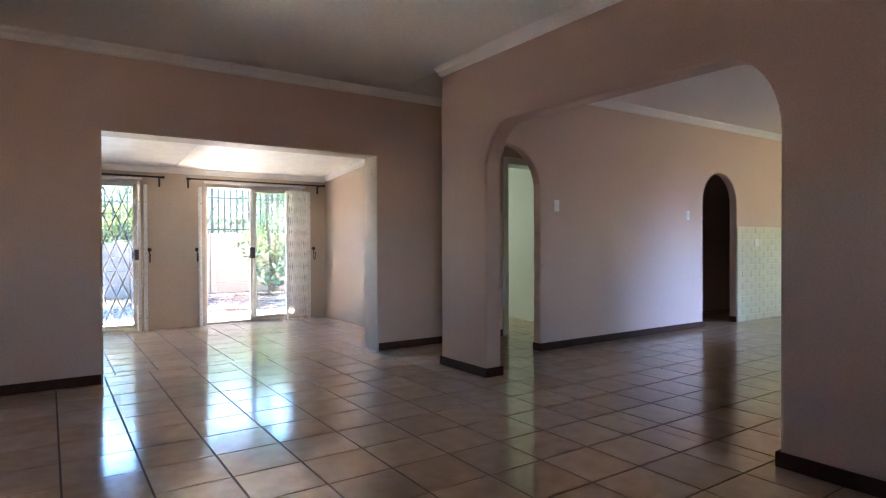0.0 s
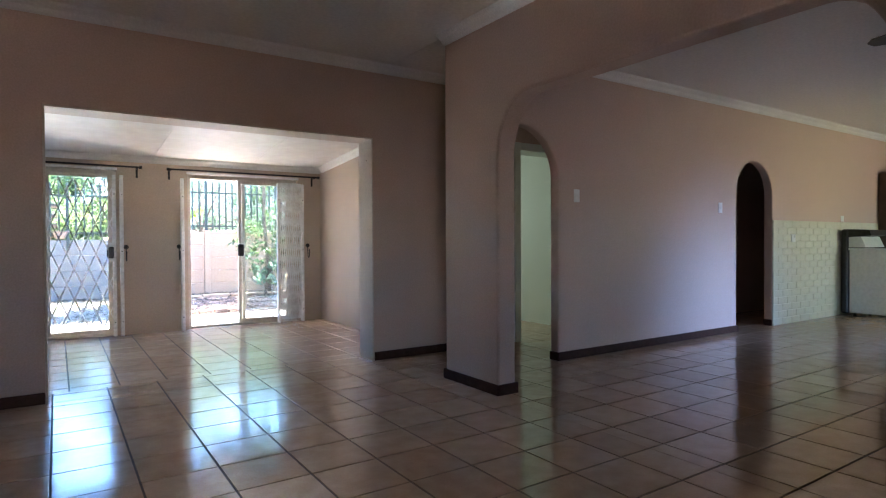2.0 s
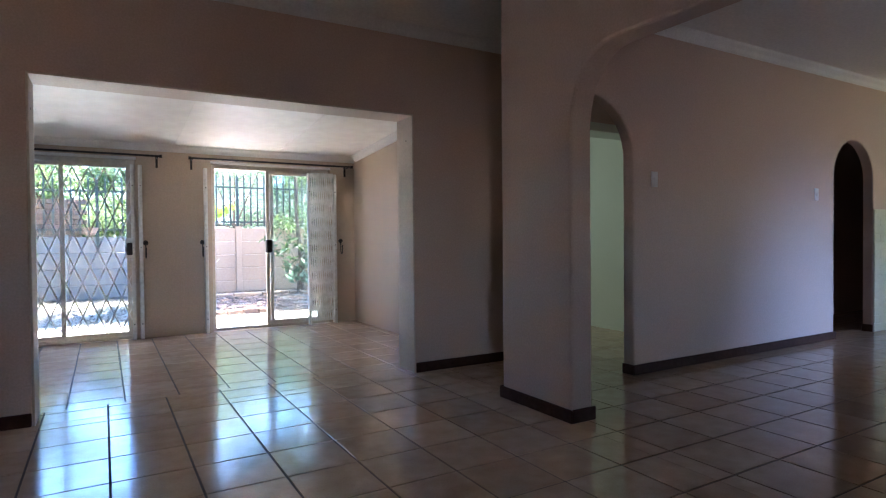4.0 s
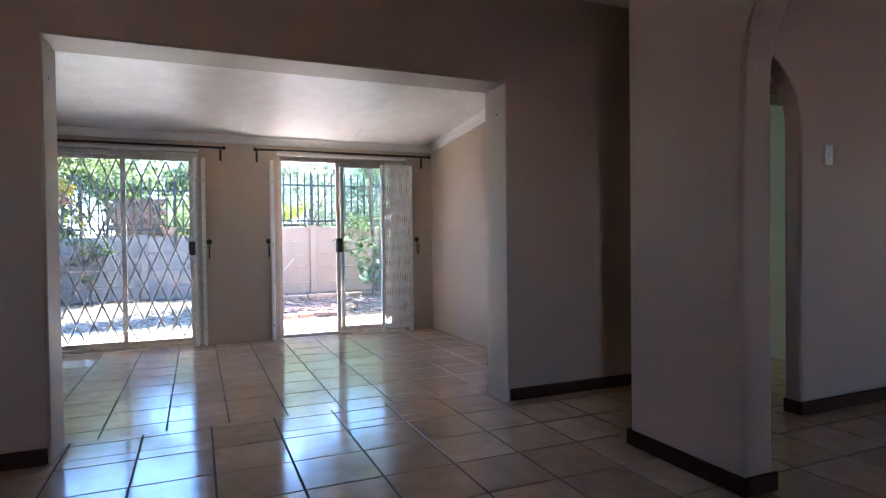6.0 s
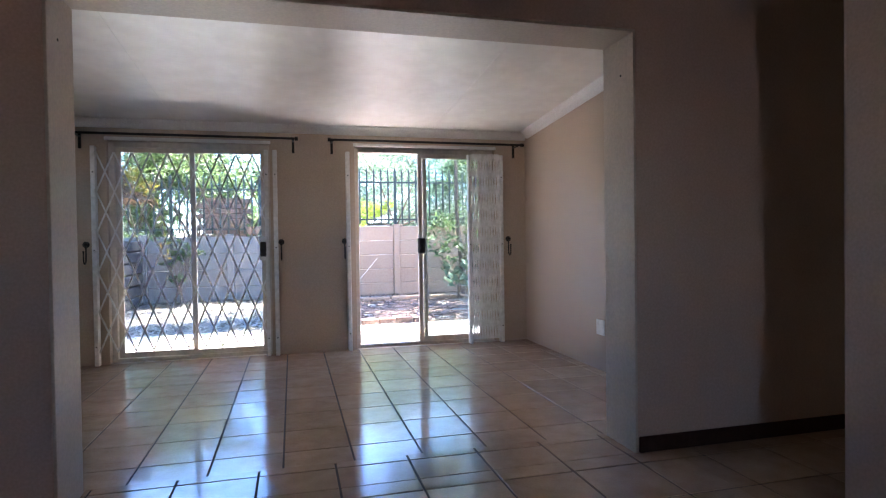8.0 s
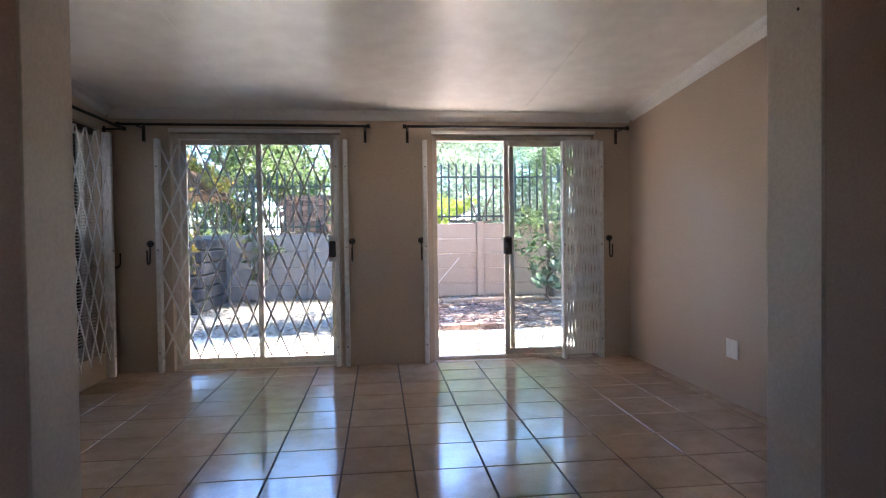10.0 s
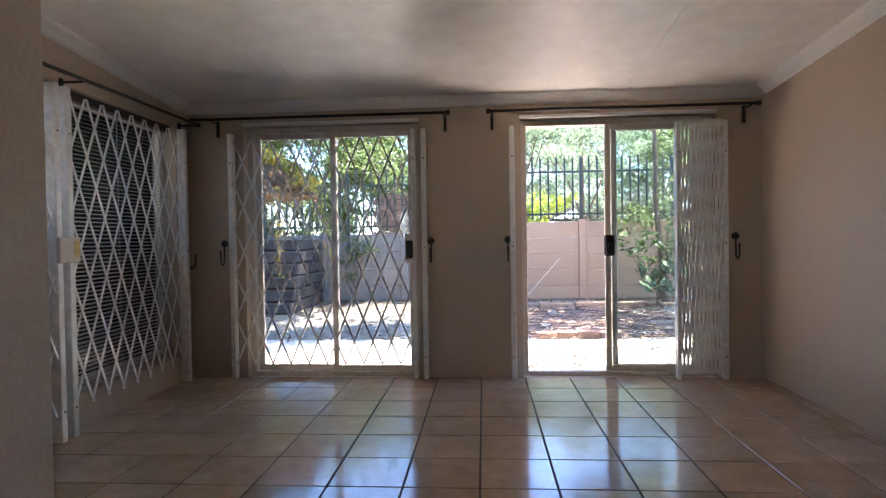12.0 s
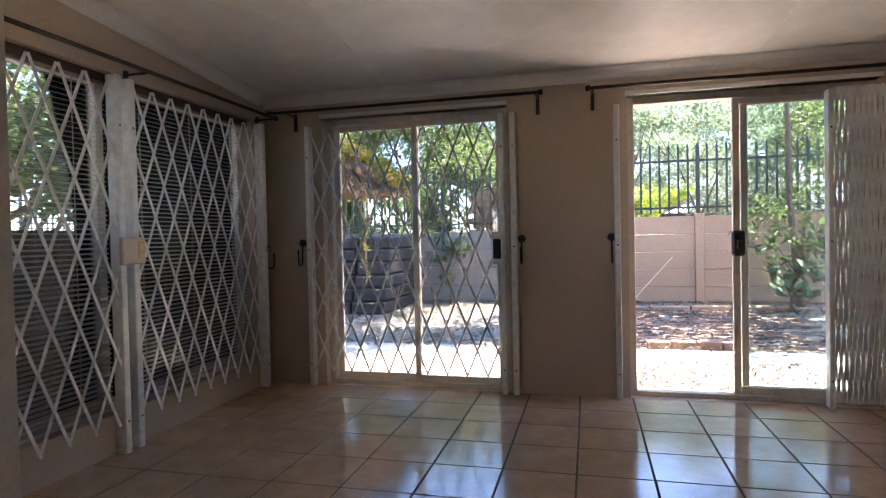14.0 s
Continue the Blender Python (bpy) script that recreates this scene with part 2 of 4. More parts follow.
structure("wall_north", prism(new_bm(), [(LIV_L - 0.2, -0.2), (OPEN_L, -0.2), (OPEN_L, OPEN_T), (OPEN_R, OPEN_T), (OPEN_R, -0.2), (DOOR_L, -0.2), (DOOR_L, DOOR_T), (DOOR_R, DOOR_T), (DOOR_R, -0.2), (11.6, -0.2), (11.6, HIGH), (LIV_L - 0.2, HIGH)], "y", Y2A, Y2B),
          M_WALL, "beige painted plaster wall with a wide square opening to the sunroom", "wall", 0.006)
arch = arch_outline(0.769, 3.022, 1.61, 0.405, 0.29)
structure("wall_arch", prism(new_bm(), [(LIV_N, -0.05)] + [(u, v if v else -0.05) for u, v in arch] + [(PIER, -0.05), (PIER, HIGH), (LIV_N, HIGH)], "x", XA, XB),
          M_WALL, "beige painted plaster wall with a wide round-shouldered arch", "wall", 0.018)
a1, a2 = arch_outline(2.88, 3.73, 1.60, 0.425, 0.425), arch_outline(6.555, 7.34, 1.585, 0.3925, 0.3925)
structure("wall_passage", prism(new_bm(), [(XB, -0.05)] + [(u, v if v else -0.05) for u, v in a1 + a2] + [(KIT_R, -0.05), (KIT_R, HIGH), (XB, HIGH)], "y", Y3A, Y3B),
          M_WALL, "beige painted plaster wall with two narrow round arches", "wall", 0.014)
structure("wall_kitchen_end", box(new_bm(), KIT_R, KIT_R + 0.2, KIT_N, Y2B, -0.05, HIGH), M_WALL, "plain beige painted kitchen end wall", "wall")


def wall_holes(u0, u1, z0, z1, holes):
    """Boxes (u0, u1, z0, z1) that fill a wall round its rectangular holes, given from low to high u."""
    out, at = [], u0
    for a, b, lo, hi in holes:
        out += [(at, a, z0, z1), (a, b, z0, lo), (a, b, hi, z1)]
        at = b
    return [r for r in out + [(at, u1, z0, z1)] if r[1] - r[0] > 1e-4 and r[3] - r[2] > 1e-4]


bm = new_bm()
for a, b, lo, hi in wall_holes(XB, KIT_R + 0.2, -0.05, HIGH, [(7.25, 7.8, 0.0, 1.35), (9.9, 11.1, 1.1, 1.8)]):
    box(bm, a, b, KIT_N - 0.2, KIT_N, lo, hi)
structure("wall_kitchen_window", bm, M_WALL, "beige kitchen wall with a glazed door and a window", "wall")
structure("wall_passage_end", box(new_bm(), 11.45, 11.6, Y3B, Y2A, -0.05, HIGH), M_WALL, "plain wall closing the passage", "wall")

bm = new_bm()
for a, b, lo, hi in wall_holes(LIV_L - 0.2, XB, -0.05, HIGH, [(-1.55, -0.85, 1.1, 1.7)]):
    box(bm, a, b, LIV_N - 0.2, LIV_N, lo, hi)
structure("wall_south", bm, M_WALL, "beige painted living room end wall with a window", "wall")
structure("wall_west", box(new_bm(), LIV_L - 0.2, LIV_L, LIV_N, Y2A, -0.05, HIGH), M_WALL, "plain beige painted living room side wall", "wall")

# sunroom shell
D1, D2, DTOP = (-0.69, 0.67), (1.449, 2.87), 1.91
WIN = (4.98, 7.62, 0.16, 1.90)
bm = new_bm()
for a, b, lo, hi in wall_holes(SUN_L - 0.22, SUN_R + 0.2, -0.3, HIGH, [(D1[0], D1[1], -STEP, DTOP), (D2[0], D2[1], -STEP, DTOP)]):
    box(bm, a, b, BACK, BACK + 0.23, lo, hi)
structure("wall_doors", bm, M_SUNWALL, "cream painted sunroom wall with two sliding door openings", "wall")
bm = new_bm()
for a, b, lo, hi in wall_holes(Y2B, BACK, -0.3, HIGH, [(WIN[0], WIN[1], WIN[2], WIN[3])]):
    box(bm, SUN_L - 0.22, SUN_L, a, b, lo, hi)
structure("wall_window", bm, M_SUNWALL, "cream painted sunroom wall round a large low window", "wall")
structure("wall_east", box(new_bm(), SUN_R, SUN_R + 0.2, Y2B, BACK, -0.3, HIGH), M_SUNWALL, "cream painted plain sunroom side wall", "wall")
bm = new_bm()
for a, b, lo, hi in ((SUN_L, OPEN_L, -0.2, HIGH), (OPEN_R, SUN_R, -0.2, HIGH), (OPEN_L, OPEN_R, OPEN_T + 0.004, HIGH)):
    box(bm, a, b, Y2B, Y2B + 0.012, lo, hi)
structure("wall_sunroom_back", bm, M_SUNWALL, "cream painted face above and beside the opening", "wall")

# white painted lining of the wide opening
bm = new_bm()
box(bm, OPEN_L, OPEN_L + 0.012, Y2A - 0.004, Y2B + 0.016, -STEP, OPEN_T - 0.012)
box(bm, OPEN_R - 0.012, OPEN_R, Y2A - 0.004, Y2B + 0.016, -STEP, OPEN_T - 0.012)
box(bm, OPEN_L, OPEN_R, Y2A - 0.004, Y2B + 0.016, OPEN_T - 0.012, OPEN_T)
structure("trim_opening", bm, M_CREAM, "cream painted lining of the square opening", "trim", 0.003)

lining = bpy.data.objects["trim_opening"]
for hx, way in ((OPEN_L + 0.012, 1), (OPEN_R - 0.012, -1)):
    part("screw_hole", rod_between(new_bm(), (hx, Y2A + 0.10, 1.78), (hx + 0.002 * way, Y2A + 0.10, 1.78), 0.006, 10), M_BLACK, lining)

# bedroom beyond the passage
structure("wall_bedroom_far", box(new_bm(), SUN_R + 0.2, ROOM_R, ROOM_F, ROOM_F + 0.2, -0.05, HIGH), M_GREENROOM, "pale bedroom wall", "wall")
structure("wall_bedroom_side", box(new_bm(), ROOM_R, ROOM_R + 0.2, Y2B, ROOM_F + 0.2, -0.05, HIGH), M_GREENROOM, "pale bedroom side wall", "wall")
structure("ceiling_bedroom", box(new_bm(), SUN_R + 0.2, ROOM_R, Y2B, ROOM_F, CEIL, CEIL + 0.08), M_CEIL, "white bedroom ceiling", "ceiling")

# ceilings
structure("ceiling_living", box(new_bm(), LIV_L, XA, LIV_N, Y2A, CEIL, CEIL + 0.08), M_CEIL, "off-white plastered living room ceiling", "ceiling")
structure("ceiling_kitchen", box(new_bm(), XB, KIT_R, KIT_N, Y3A, CEIL, CEIL + 0.08), M_CEIL, "off-white plastered kitchen ceiling", "ceiling")
structure("ceiling_passage", box(new_bm(), XA, 11.45, Y3B, Y2A, CEIL - 0.002, CEIL + 0.08), M_CEIL, "off-white passage ceiling", "ceiling")
SC0, SC1 = 2.09, 2.315            # sloping sunroom ceiling at the doors and at the living room
structure("ceiling_sunroom", prism(new_bm(), [(Y2B + 0.012, SC1), (BACK, SC0), (BACK, SC0 + 0.1), (Y2B + 0.012, SC1 + 0.1)], "x", SUN_L, SUN_R), M_SUNCEIL, "glossy cream boarded sloping sunroom ceiling", "ceiling")
for n, x in enumerate((-0.13, 1.07, 2.22)):
    structure("trim_ceiling_joint_%d" % (n + 1), prism(new_bm(), [(Y2B + 0.02, SC1 - 0.0035), (BACK - 0.08, SC0 + 0.0025), (BACK - 0.08, SC0 + 0.02), (Y2B + 0.02, SC1 + 0.02)], "x", x - 0.006, x + 0.006), M_SUNCEIL, "filled joint between the ceiling boards", "trim")
# cornices: a cove profile run along each wall head
COVE = [(0, 0), (0.075, 0), (0.062, -0.018), (0.035, -0.038), (0.018, -0.062), (0, -0.075)]


def cove_run(name, p, q, inward, label):
    """A plaster cove from p to q under a ceiling; inward points into the room."""
    bm = new_bm()
    p, q, inward = Vector(p), Vector(q), Vector(inward)
    ends = [[bm.verts.new(c + inward * u + Vector((0, 0, v))) for u, v in COVE] for c in (p, q)]
    n = len(COVE)
    for i in range(n):
        bm.faces.new((ends[0][i], ends[0][(i + 1) % n], ends[1][(i + 1) % n], ends[1][i]))
    bm.faces.new(ends[0])
    bm.faces.new(ends[1][::-1])
    return structure(name, bm, M_WHITE, label, "cornice")


W = "white plaster cove cornice"
cove_run("cornice_1", (LIV_L, Y2A, CEIL), (11.45, Y2A, CEIL), (0, -1, 0), W)
cove_run("cornice_2", (XA, LIV_N, CEIL), (XA, PIER, CEIL), (-1, 0, 0), W)
cove_run("cornice_3", (XB, Y3A, CEIL), (KIT_R, Y3A, CEIL), (0, -1, 0), W)
cove_run("cornice_4", (KIT_R, KIT_N, CEIL), (KIT_R, Y3A - 0.076, CEIL), (-1, 0, 0), W)
cove_run("cornice_5", (LIV_L, LIV_N, CEIL), (LIV_L, Y2A - 0.076, CEIL), (1, 0, 0), W)
cove_run("cornice_6", (SUN_L, BACK, SC0), (SUN_R, BACK, SC0), (0, -1, 0), W)
cove_run("cornice_7", (SUN_R, Y2B + 0.012, SC1), (SUN_R, BACK - 0.07, SC0 + 0.008), (-1, 0, 0), W)
cove_run("cornice_8", (SUN_L, Y2B + 0.012, SC1), (SUN_L, BACK - 0.07, SC0 + 0.008), (1, 0, 0), W)


def skirting(name, rects, height=0.075):
    bm = new_bm()
    for x0, x1, y0, y1 in rects:
        box(bm, x0, x1, y0, y1, 0.0, height, 0.004)
    return structure(name, bm, M_SKIRT, "dark brown stained skirting", "skirting")


T = 0.014
skirting("baseboard_1", [(LIV_L, OPEN_L - 0.004, Y2A - T, Y2A), (OPEN_R + 0.004, DOOR_L - 0.06, Y2A - T, Y2A)])
skirting("baseboard_2", [(XA - T, XA, 3.022 - T, PIER + T), (XA, XB + T, 3.022 - T, 3.022), (XA, XB, PIER, PIER + T)])
skirting("baseboard_3", [(XA - T, XA, LIV_N, 0.769 + T), (XA, XB, 0.769, 0.769 + T)])
skirting("baseboard_4", [(3.73 - T, 6.555 + T, Y3A - T, Y3A), (3.73 - T, 3.73, Y3A, Y3B), (6.555, 6.555 + T, Y3A, Y3B), (7.34 - T, 7.34, Y3A, Y3B)])

# floors: grout beds, with tiles laid on them at the end of the file
structure("floor_living", prism(new_bm(), [(LIV_L, LIV_N), (KIT_R, LIV_N), (KIT_R, Y2A), (OPEN_R - 0.013, Y2A), (OPEN_R - 0.013, NOSE - 0.005), (OPEN_L + 0.013, NOSE - 0.005), (OPEN_L + 0.013, Y2A), (LIV_L, Y2A)], "z", -0.3, -0.004),
          M_GROUT, "dark grout bed under the glossy floor tiles", "floor")
structure("floor_sunroom", box(new_bm(), SUN_L, SUN_R, Y2B + 0.012, BACK + 0.02, -0.4, -STEP - 0.004), M_GROUT, "dark grout bed of the sunken sunroom floor", "floor")
structure("floor_bedroom", box(new_bm(), SUN_R + 0.2, ROOM_R, Y2A, ROOM_F, -0.3, -0.004), M_GROUT, "grout bed of the bedroom floor", "floor")

# doorway frame to the bedroom
door = thing("door_frame", "cream painted timber door frame round an open doorway", "door frame", kind="structure")
for a, b, lo, hi in ((DOOR_L - 0.05, DOOR_L + 0.03, 0, DOOR_T + 0.05), (DOOR_R - 0.03, DOOR_R + 0.05, 0, DOOR_T + 0.05)):
    part("jamb", box(new_bm(), a, b, Y2A - 0.014, Y2B + 0.014, lo, hi, 0.004), M_GREENROOM, door)
part("head", box(new_bm(), DOOR_L + 0.03, DOOR_R - 0.03, Y2A - 0.014, Y2B + 0.014, DOOR_T - 0.03, DOOR_T + 0.05, 0.004), M_GREENROOM, door)

# ---- sliding doors ----
def sliding_door(name, x0, x1, label, closed):
    d = thing(name, label, "sliding door", kind="structure")
    y0, z0, z1, f = BACK + 0.07, -STEP, DTOP, 0.045
    part("frame_side", box(new_bm(), x0, x0 + f, y0, y0 + 0.09, z0, z1, 0.003), M_ALU, d)
    part("frame_side", box(new_bm(), x1 - f, x1, y0, y0 + 0.09, z0, z1, 0.003), M_ALU, d)
    part("frame_head", box(new_bm(), x0 + f, x1 - f, y0, y0 + 0.09, z1 - f, z1, 0.003), M_ALU, d)
    part("sill", box(new_bm(), x0 + f, x1 - f, y0 - 0.01, y0 + 0.09, z0, z0 + 0.03, 0.003), M_ALU, d)
    mid, half = (x0 + x1) / 2, (x1 - x0) / 2 - f
    def panel(a, b, y):
        s = 0.042
        p = part("sliding_panel", box(new_bm(), a, a + s, y, y + 0.03, z0 + 0.03, z1 - f, 0.003), M_ALU, d)
        part("stile", box(new_bm(), b - s, b, y, y + 0.03, z0 + 0.03, z1 - f, 0.003), M_ALU, p)
        part("rail", box(new_bm(), a + s, b - s, y, y + 0.03, z0 + 0.03, z0 + 0.075, 0.003), M_ALU, p)
        part("rail", box(new_bm(), a + s, b - s, y, y + 0.03, z1 - f - 0.04, z1 - f, 0.003), M_ALU, p)
        g = part("pane", box(new_bm(), a + s, b - s, y + 0.012, y + 0.018, z0 + 0.075, z1 - f - 0.04), M_GLASS, p)
        g.visible_shadow = False
        return p
    if closed:
        panel(x0 + f, mid + 0.02, y0 + 0.05)
        mover, hx = panel(mid - 0.02, x1 - f, y0 + 0.012), x1 - f - 0.02
    else:
        panel(mid - 0.02, x1 - f, y0 + 0.05)
        mover, hx = panel(mid - 0.075, x1 - f - 0.055, y0 + 0.012), mid - 0.05
    bm = new_bm()
    box(bm, hx - 0.038, hx + 0.038, y0 - 0.03, y0 + 0.012, 0.87, 1.03, 0.012)
    h = part("handle", bm, M_BLACK, mover, "black plastic pull handle with lock")
    part("latch", box(new_bm(), hx - 0.012, hx + 0.012, y0 - 0.042, y0 - 0.03, 0.92, 0.97, 0.003), M_BLACK, mover)
    # plaster head strip over the opening
    part("lintel_trim", box(new_bm(), x0 - 0.01, x1 + 0.01, BACK - 0.012, BACK + 0.07, z1, z1 + 0.03, 0.004), M_WHITE, d)
    return d


sliding_door("door_1", *D1, "closed aluminium sliding glass door behind a trellis gate", True)
sliding_door("door_2", *D2, "aluminium sliding glass door slid open to the garden", False)


# ---- trellis security gates ----
def trellis(parent, u0, u1, v0, v1, pitch, rise, place, out, wide=0.013):
    """Crossing flat bars that fill a rectangle; place(u, v, d) gives the point."""
    k, w, h = pitch / rise, u1 - u0, v1 - v0
    for sign, depth in ((1, -0.005), (-1, 0.005)):
        lines = int((w + k * h) / pitch) + 2
        for i in range(-1, lines):
            base = i * pitch - (k * h if sign > 0 else 0)
            a, b = 0.0, h
            lo, hi = sorted(((0 - base) / (k * sign), (w - base) / (k * sign)))
            a, b = max(a, lo), min(b, hi)
            if b - a < 0.06:
                continue
            p, q = place(u0 + base + sign * k * a, v0 + a, depth), place(u0 + base + sign * k * b, v0 + b, depth)
            part("trellis_bar", bar_between(new_bm(), p, q, wide, 0.006, out), M_GATE, parent)


def posts(parent, spans, place_box):
    for a, b in spans:
        bm = new_bm()
        place_box(bm, a, b)
        post = part("post", bm, M_GATE, parent)
        for z in (0.12, 0.95, 1.62):
            bolt = new_bm()
            place_bolt(bolt, (a + b) / 2, z, place_box)
            part("screw", bolt, M_BLACK, post)


def place_bolt(bm, u, z, place_box):
    place_box(bm, u - 0.005, u + 0.005, z, z + 0.010, 0.002)


GY = BACK - 0.045


def front_box(bm, a, b, z0=-STEP, z1=1.85, proud=0.0):
    box(bm, a, b, GY - 0.02 - proud, BACK if not proud else GY - 0.018, z0, z1, 0.004 if not proud else 0.0)


gate = thing("trellis_gate", "white steel trellis security gate drawn across a sliding door", "security gate", group="trellis gates")
posts(gate, [(-0.795, -0.759), (0.622, 0.656), (0.697, 0.735)], front_box)
trellis(gate, -0.757, 0.622, 0.07, 1.80, 0.142, 0.346, lambda u, v, d: (u, GY + d, v), (0, 1, 0))
part("lock_plate", box(new_bm(), 0.572, 0.642, GY - 0.028, GY - 0.018, 0.84, 1.06, 0.003), M_GATE, gate)
part("lock_box", box(new_bm(), 0.576, 0.63, GY - 0.05, GY - 0.028, 0.875, 1.01, 0.008), M_BLACK, gate, "black gate lock")
gate2 = thing("trellis_gate", "white steel trellis security gate folded open beside a sliding door", "security gate", group="trellis gates")
posts(gate2, [(1.361, 1.398), (2.570, 2.600), (2.898, 2.936)], front_box)
trellis(gate2, 2.600, 2.898, 0.0, 1.86, 0.028, 0.335, lambda u, v, d: (u, GY + d, v), (0, 1, 0), 0.015)
part("drop_bolt", rod_between(new_bm(), (2.585, GY - 0.026, -STEP), (2.585, GY - 0.026, 0.09), 0.008), M_GATE, gate2)

GX = SUN_L + 0.045


def side_box(bm, a, b, z0=-STEP, z1=1.88, proud=0.0):
    box(bm, SUN_L if not proud else GX + 0.018, GX + 0.02 + proud, a, b, z0, z1, 0.004 if not proud else 0.0)


gate3 = thing("trellis_gate", "pair of white steel trellis gates closed over the window blinds", "security gate", group="trellis gates")
posts(gate3, [(6.295, 6.335), (6.385, 6.425), (7.635, 7.675), (4.93, 4.97)], side_box)
trellis(gate3, 6.425, 7.635, 0.11, 1.85, 0.145, 0.348, lambda u, v, d: (GX + d, u, v), (1, 0, 0))
trellis(gate3, 4.97, 6.295, 0.11, 1.85, 0.145, 0.348, lambda u, v, d: (GX + d, u, v), (1, 0, 0))
part("lock_box", box(new_bm(), GX + 0.02, GX + 0.045, 6.28, 6.44, 0.92, 1.06, 0.006), M_CREAM, gate3, "cream painted gate lock")
part("key_plate", box(new_bm(), GX + 0.0455, GX + 0.049, 6.385, 6.43, 0.95, 1.04, 0.002), M_BRASS, gate3, "dull brass key plate")

# ---- window and blinds ----
win = thing("window_1", "large low window with bronze aluminium frame", "window", kind="structure")
for a, b, lo, hi in ((WIN[0], WIN[1], WIN[2], WIN[2] + 0.05), (WIN[0], WIN[1], WIN[3] - 0.05, WIN[3])):
    part("frame_rail", box(new_bm(), SUN_L - 0.16, SUN_L - 0.10, a, b, lo, hi, 0.003), M_ALU, win)
for y in (WIN[0], 6.33, WIN[1] - 0.05):
    part("frame_stile", box(new_bm(), SUN_L - 0.16, SUN_L - 0.10, y, y + 0.05, WIN[2] + 0.05, WIN[3] - 0.05, 0.003), M_ALU, win)
for a, b in ((WIN[0] + 0.05, 6.33), (6.38, WIN[1] - 0.05)):
    g = part("pane", box(new_bm(), SUN_L - 0.133, SUN_L - 0.127, a, b, WIN[2] + 0.05, WIN[3] - 0.05), M_GLASS, win)
    g.visible_shadow = False
for y0, y1 in ((WIN[0] + 0.02, 6.34), (6.37, WIN[1] - 0.02)):
    blind = thing("venetian_blind", "dark slatted venetian blind hanging in the window", "blind", group="venetian blinds")
    part("headrail", box(new_bm(), SUN_L - 0.085, SUN_L - 0.03, y0, y1, WIN[3] - 0.05, WIN[3] - 0.004, 0.003), M_DARKWOOD, blind)
    n = 68
    for i in range(n):
        z = WIN[2] + 0.035 + (WIN[3] - 0.06 - WIN[2] - 0.035) * i / (n - 1)
        bm = new_bm()
        vs = [bm.verts.new((SUN_L - 0.058 + u, y, z + v)) for y in (y0, y1) for u, v in ((-0.0125, 0.0035), (0, 0.002), (0.0125, -0.0045))]
        bm.faces.new((vs[0], vs[1], vs[4], vs[3]))
        bm.faces.new((vs[1], vs[2], vs[5], vs[4]))
        part("slat", bm, M_BLIND, blind)
    part("bottom_rail", box(new_bm(), SUN_L - 0.072, SUN_L - 0.044, y0, y1, WIN[2] + 0.008, WIN[2] + 0.026, 0.003), M_BLIND, blind)
    for y in (y0 + 0.2, (y0 + y1) / 2, y1 - 0.2):
        part("ladder_cord", rod_between(new_bm(), (SUN_L - 0.044, y, WIN[2] + 0.02), (SUN_L - 0.044, y, WIN[3] - 0.05), 0.0025, 5), M_BLIND, blind)


# ---- curtain rods and tie-back hooks ----
def curtain_rod(p, q, wall, brackets):
    """A thin dark rod; wall is the way to the wall behind it."""
    r = thing("curtain_rod", "thin black iron curtain rod on drop brackets", "curtain rod", group="curtain rods")
    p, q, wall = Vector(p), Vector(q), Vector(wall)
    part("rod", rod_between(new_bm(), p, q, 0.011, 10), M_BLACK, r)
    for end in (p, q):
        part("finial", rod_between(new_bm(), end - (q - p).normalized() * 0.014, end + (q - p).normalized() * 0.014, 0.018, 10), M_BLACK, r)
    for t in brackets:
        c = p.lerp(q, t)
        b = part("bracket", rod_between(new_bm(), c - Vector((0, 0, 0.012)), c + wall - Vector((0, 0, 0.012)), 0.007), M_BLACK, r)
        part("bracket_plate", bar_between(new_bm(), c + wall * 0.9 + Vector((0, 0, 0.01)), c + wall * 0.9 - Vector((0, 0, 0.115)), 0.022, 0.012, wall), M_BLACK, b)
    return r


ROD = 1.945
curtain_rod((-1.03, BACK - 0.14, ROD), (0.912, BACK - 0.14, ROD), (0, 0.14, 0), (0.075, 0.985))
curtain_rod((1.207, BACK - 0.14, ROD), (3.115, BACK - 0.14, ROD), (0, 0.14, 0), (0.015, 0.975))
curtain_rod((SUN_L + 0.14, 4.95, ROD - 0.025), (SUN_L + 0.14, 7.70, ROD - 0.025), (-0.14, 0, 0), (0.535, 0.985))


def tie_hook(x, y, z, turn):
    h = thing("tieback_hook", "black iron curtain tie-back hook on a round rose", "curtain hook", x, y, z, turn, "tie-back hooks")
    bm = new_bm()
    rod_between(bm, (0, 0, 0), (0, -0.012, 0), 0.027, 14)
    ball(bm, (0, -0.016, 0), 0.019, 10)
    part("rose", bm, M_BLACK, h)
    bm = new_bm()
    pts = [(0, -0.012, 0), (0, -0.018, -0.13)] + [(0, -0.048 + 0.03 * math.cos(a), -0.13 - 0.035 * math.sin(a)) for a in [math.pi * i / 8 for i in range(1, 9)]] + [(0, -0.078, -0.06)]
    for a, b in zip(pts, pts[1:]):
        rod_between(bm, a, b, 0.006, 6)
    ball(bm, pts[-1], 0.009, 6)
    part("hook", bm, M_BLACK, h)
    return h


for hx in (-0.855, 0.762, 1.343, 3.005):
    tie_hook(hx, BACK, 1.005, 0)
tie_hook(SUN_L, 7.74, 0.985, 90)

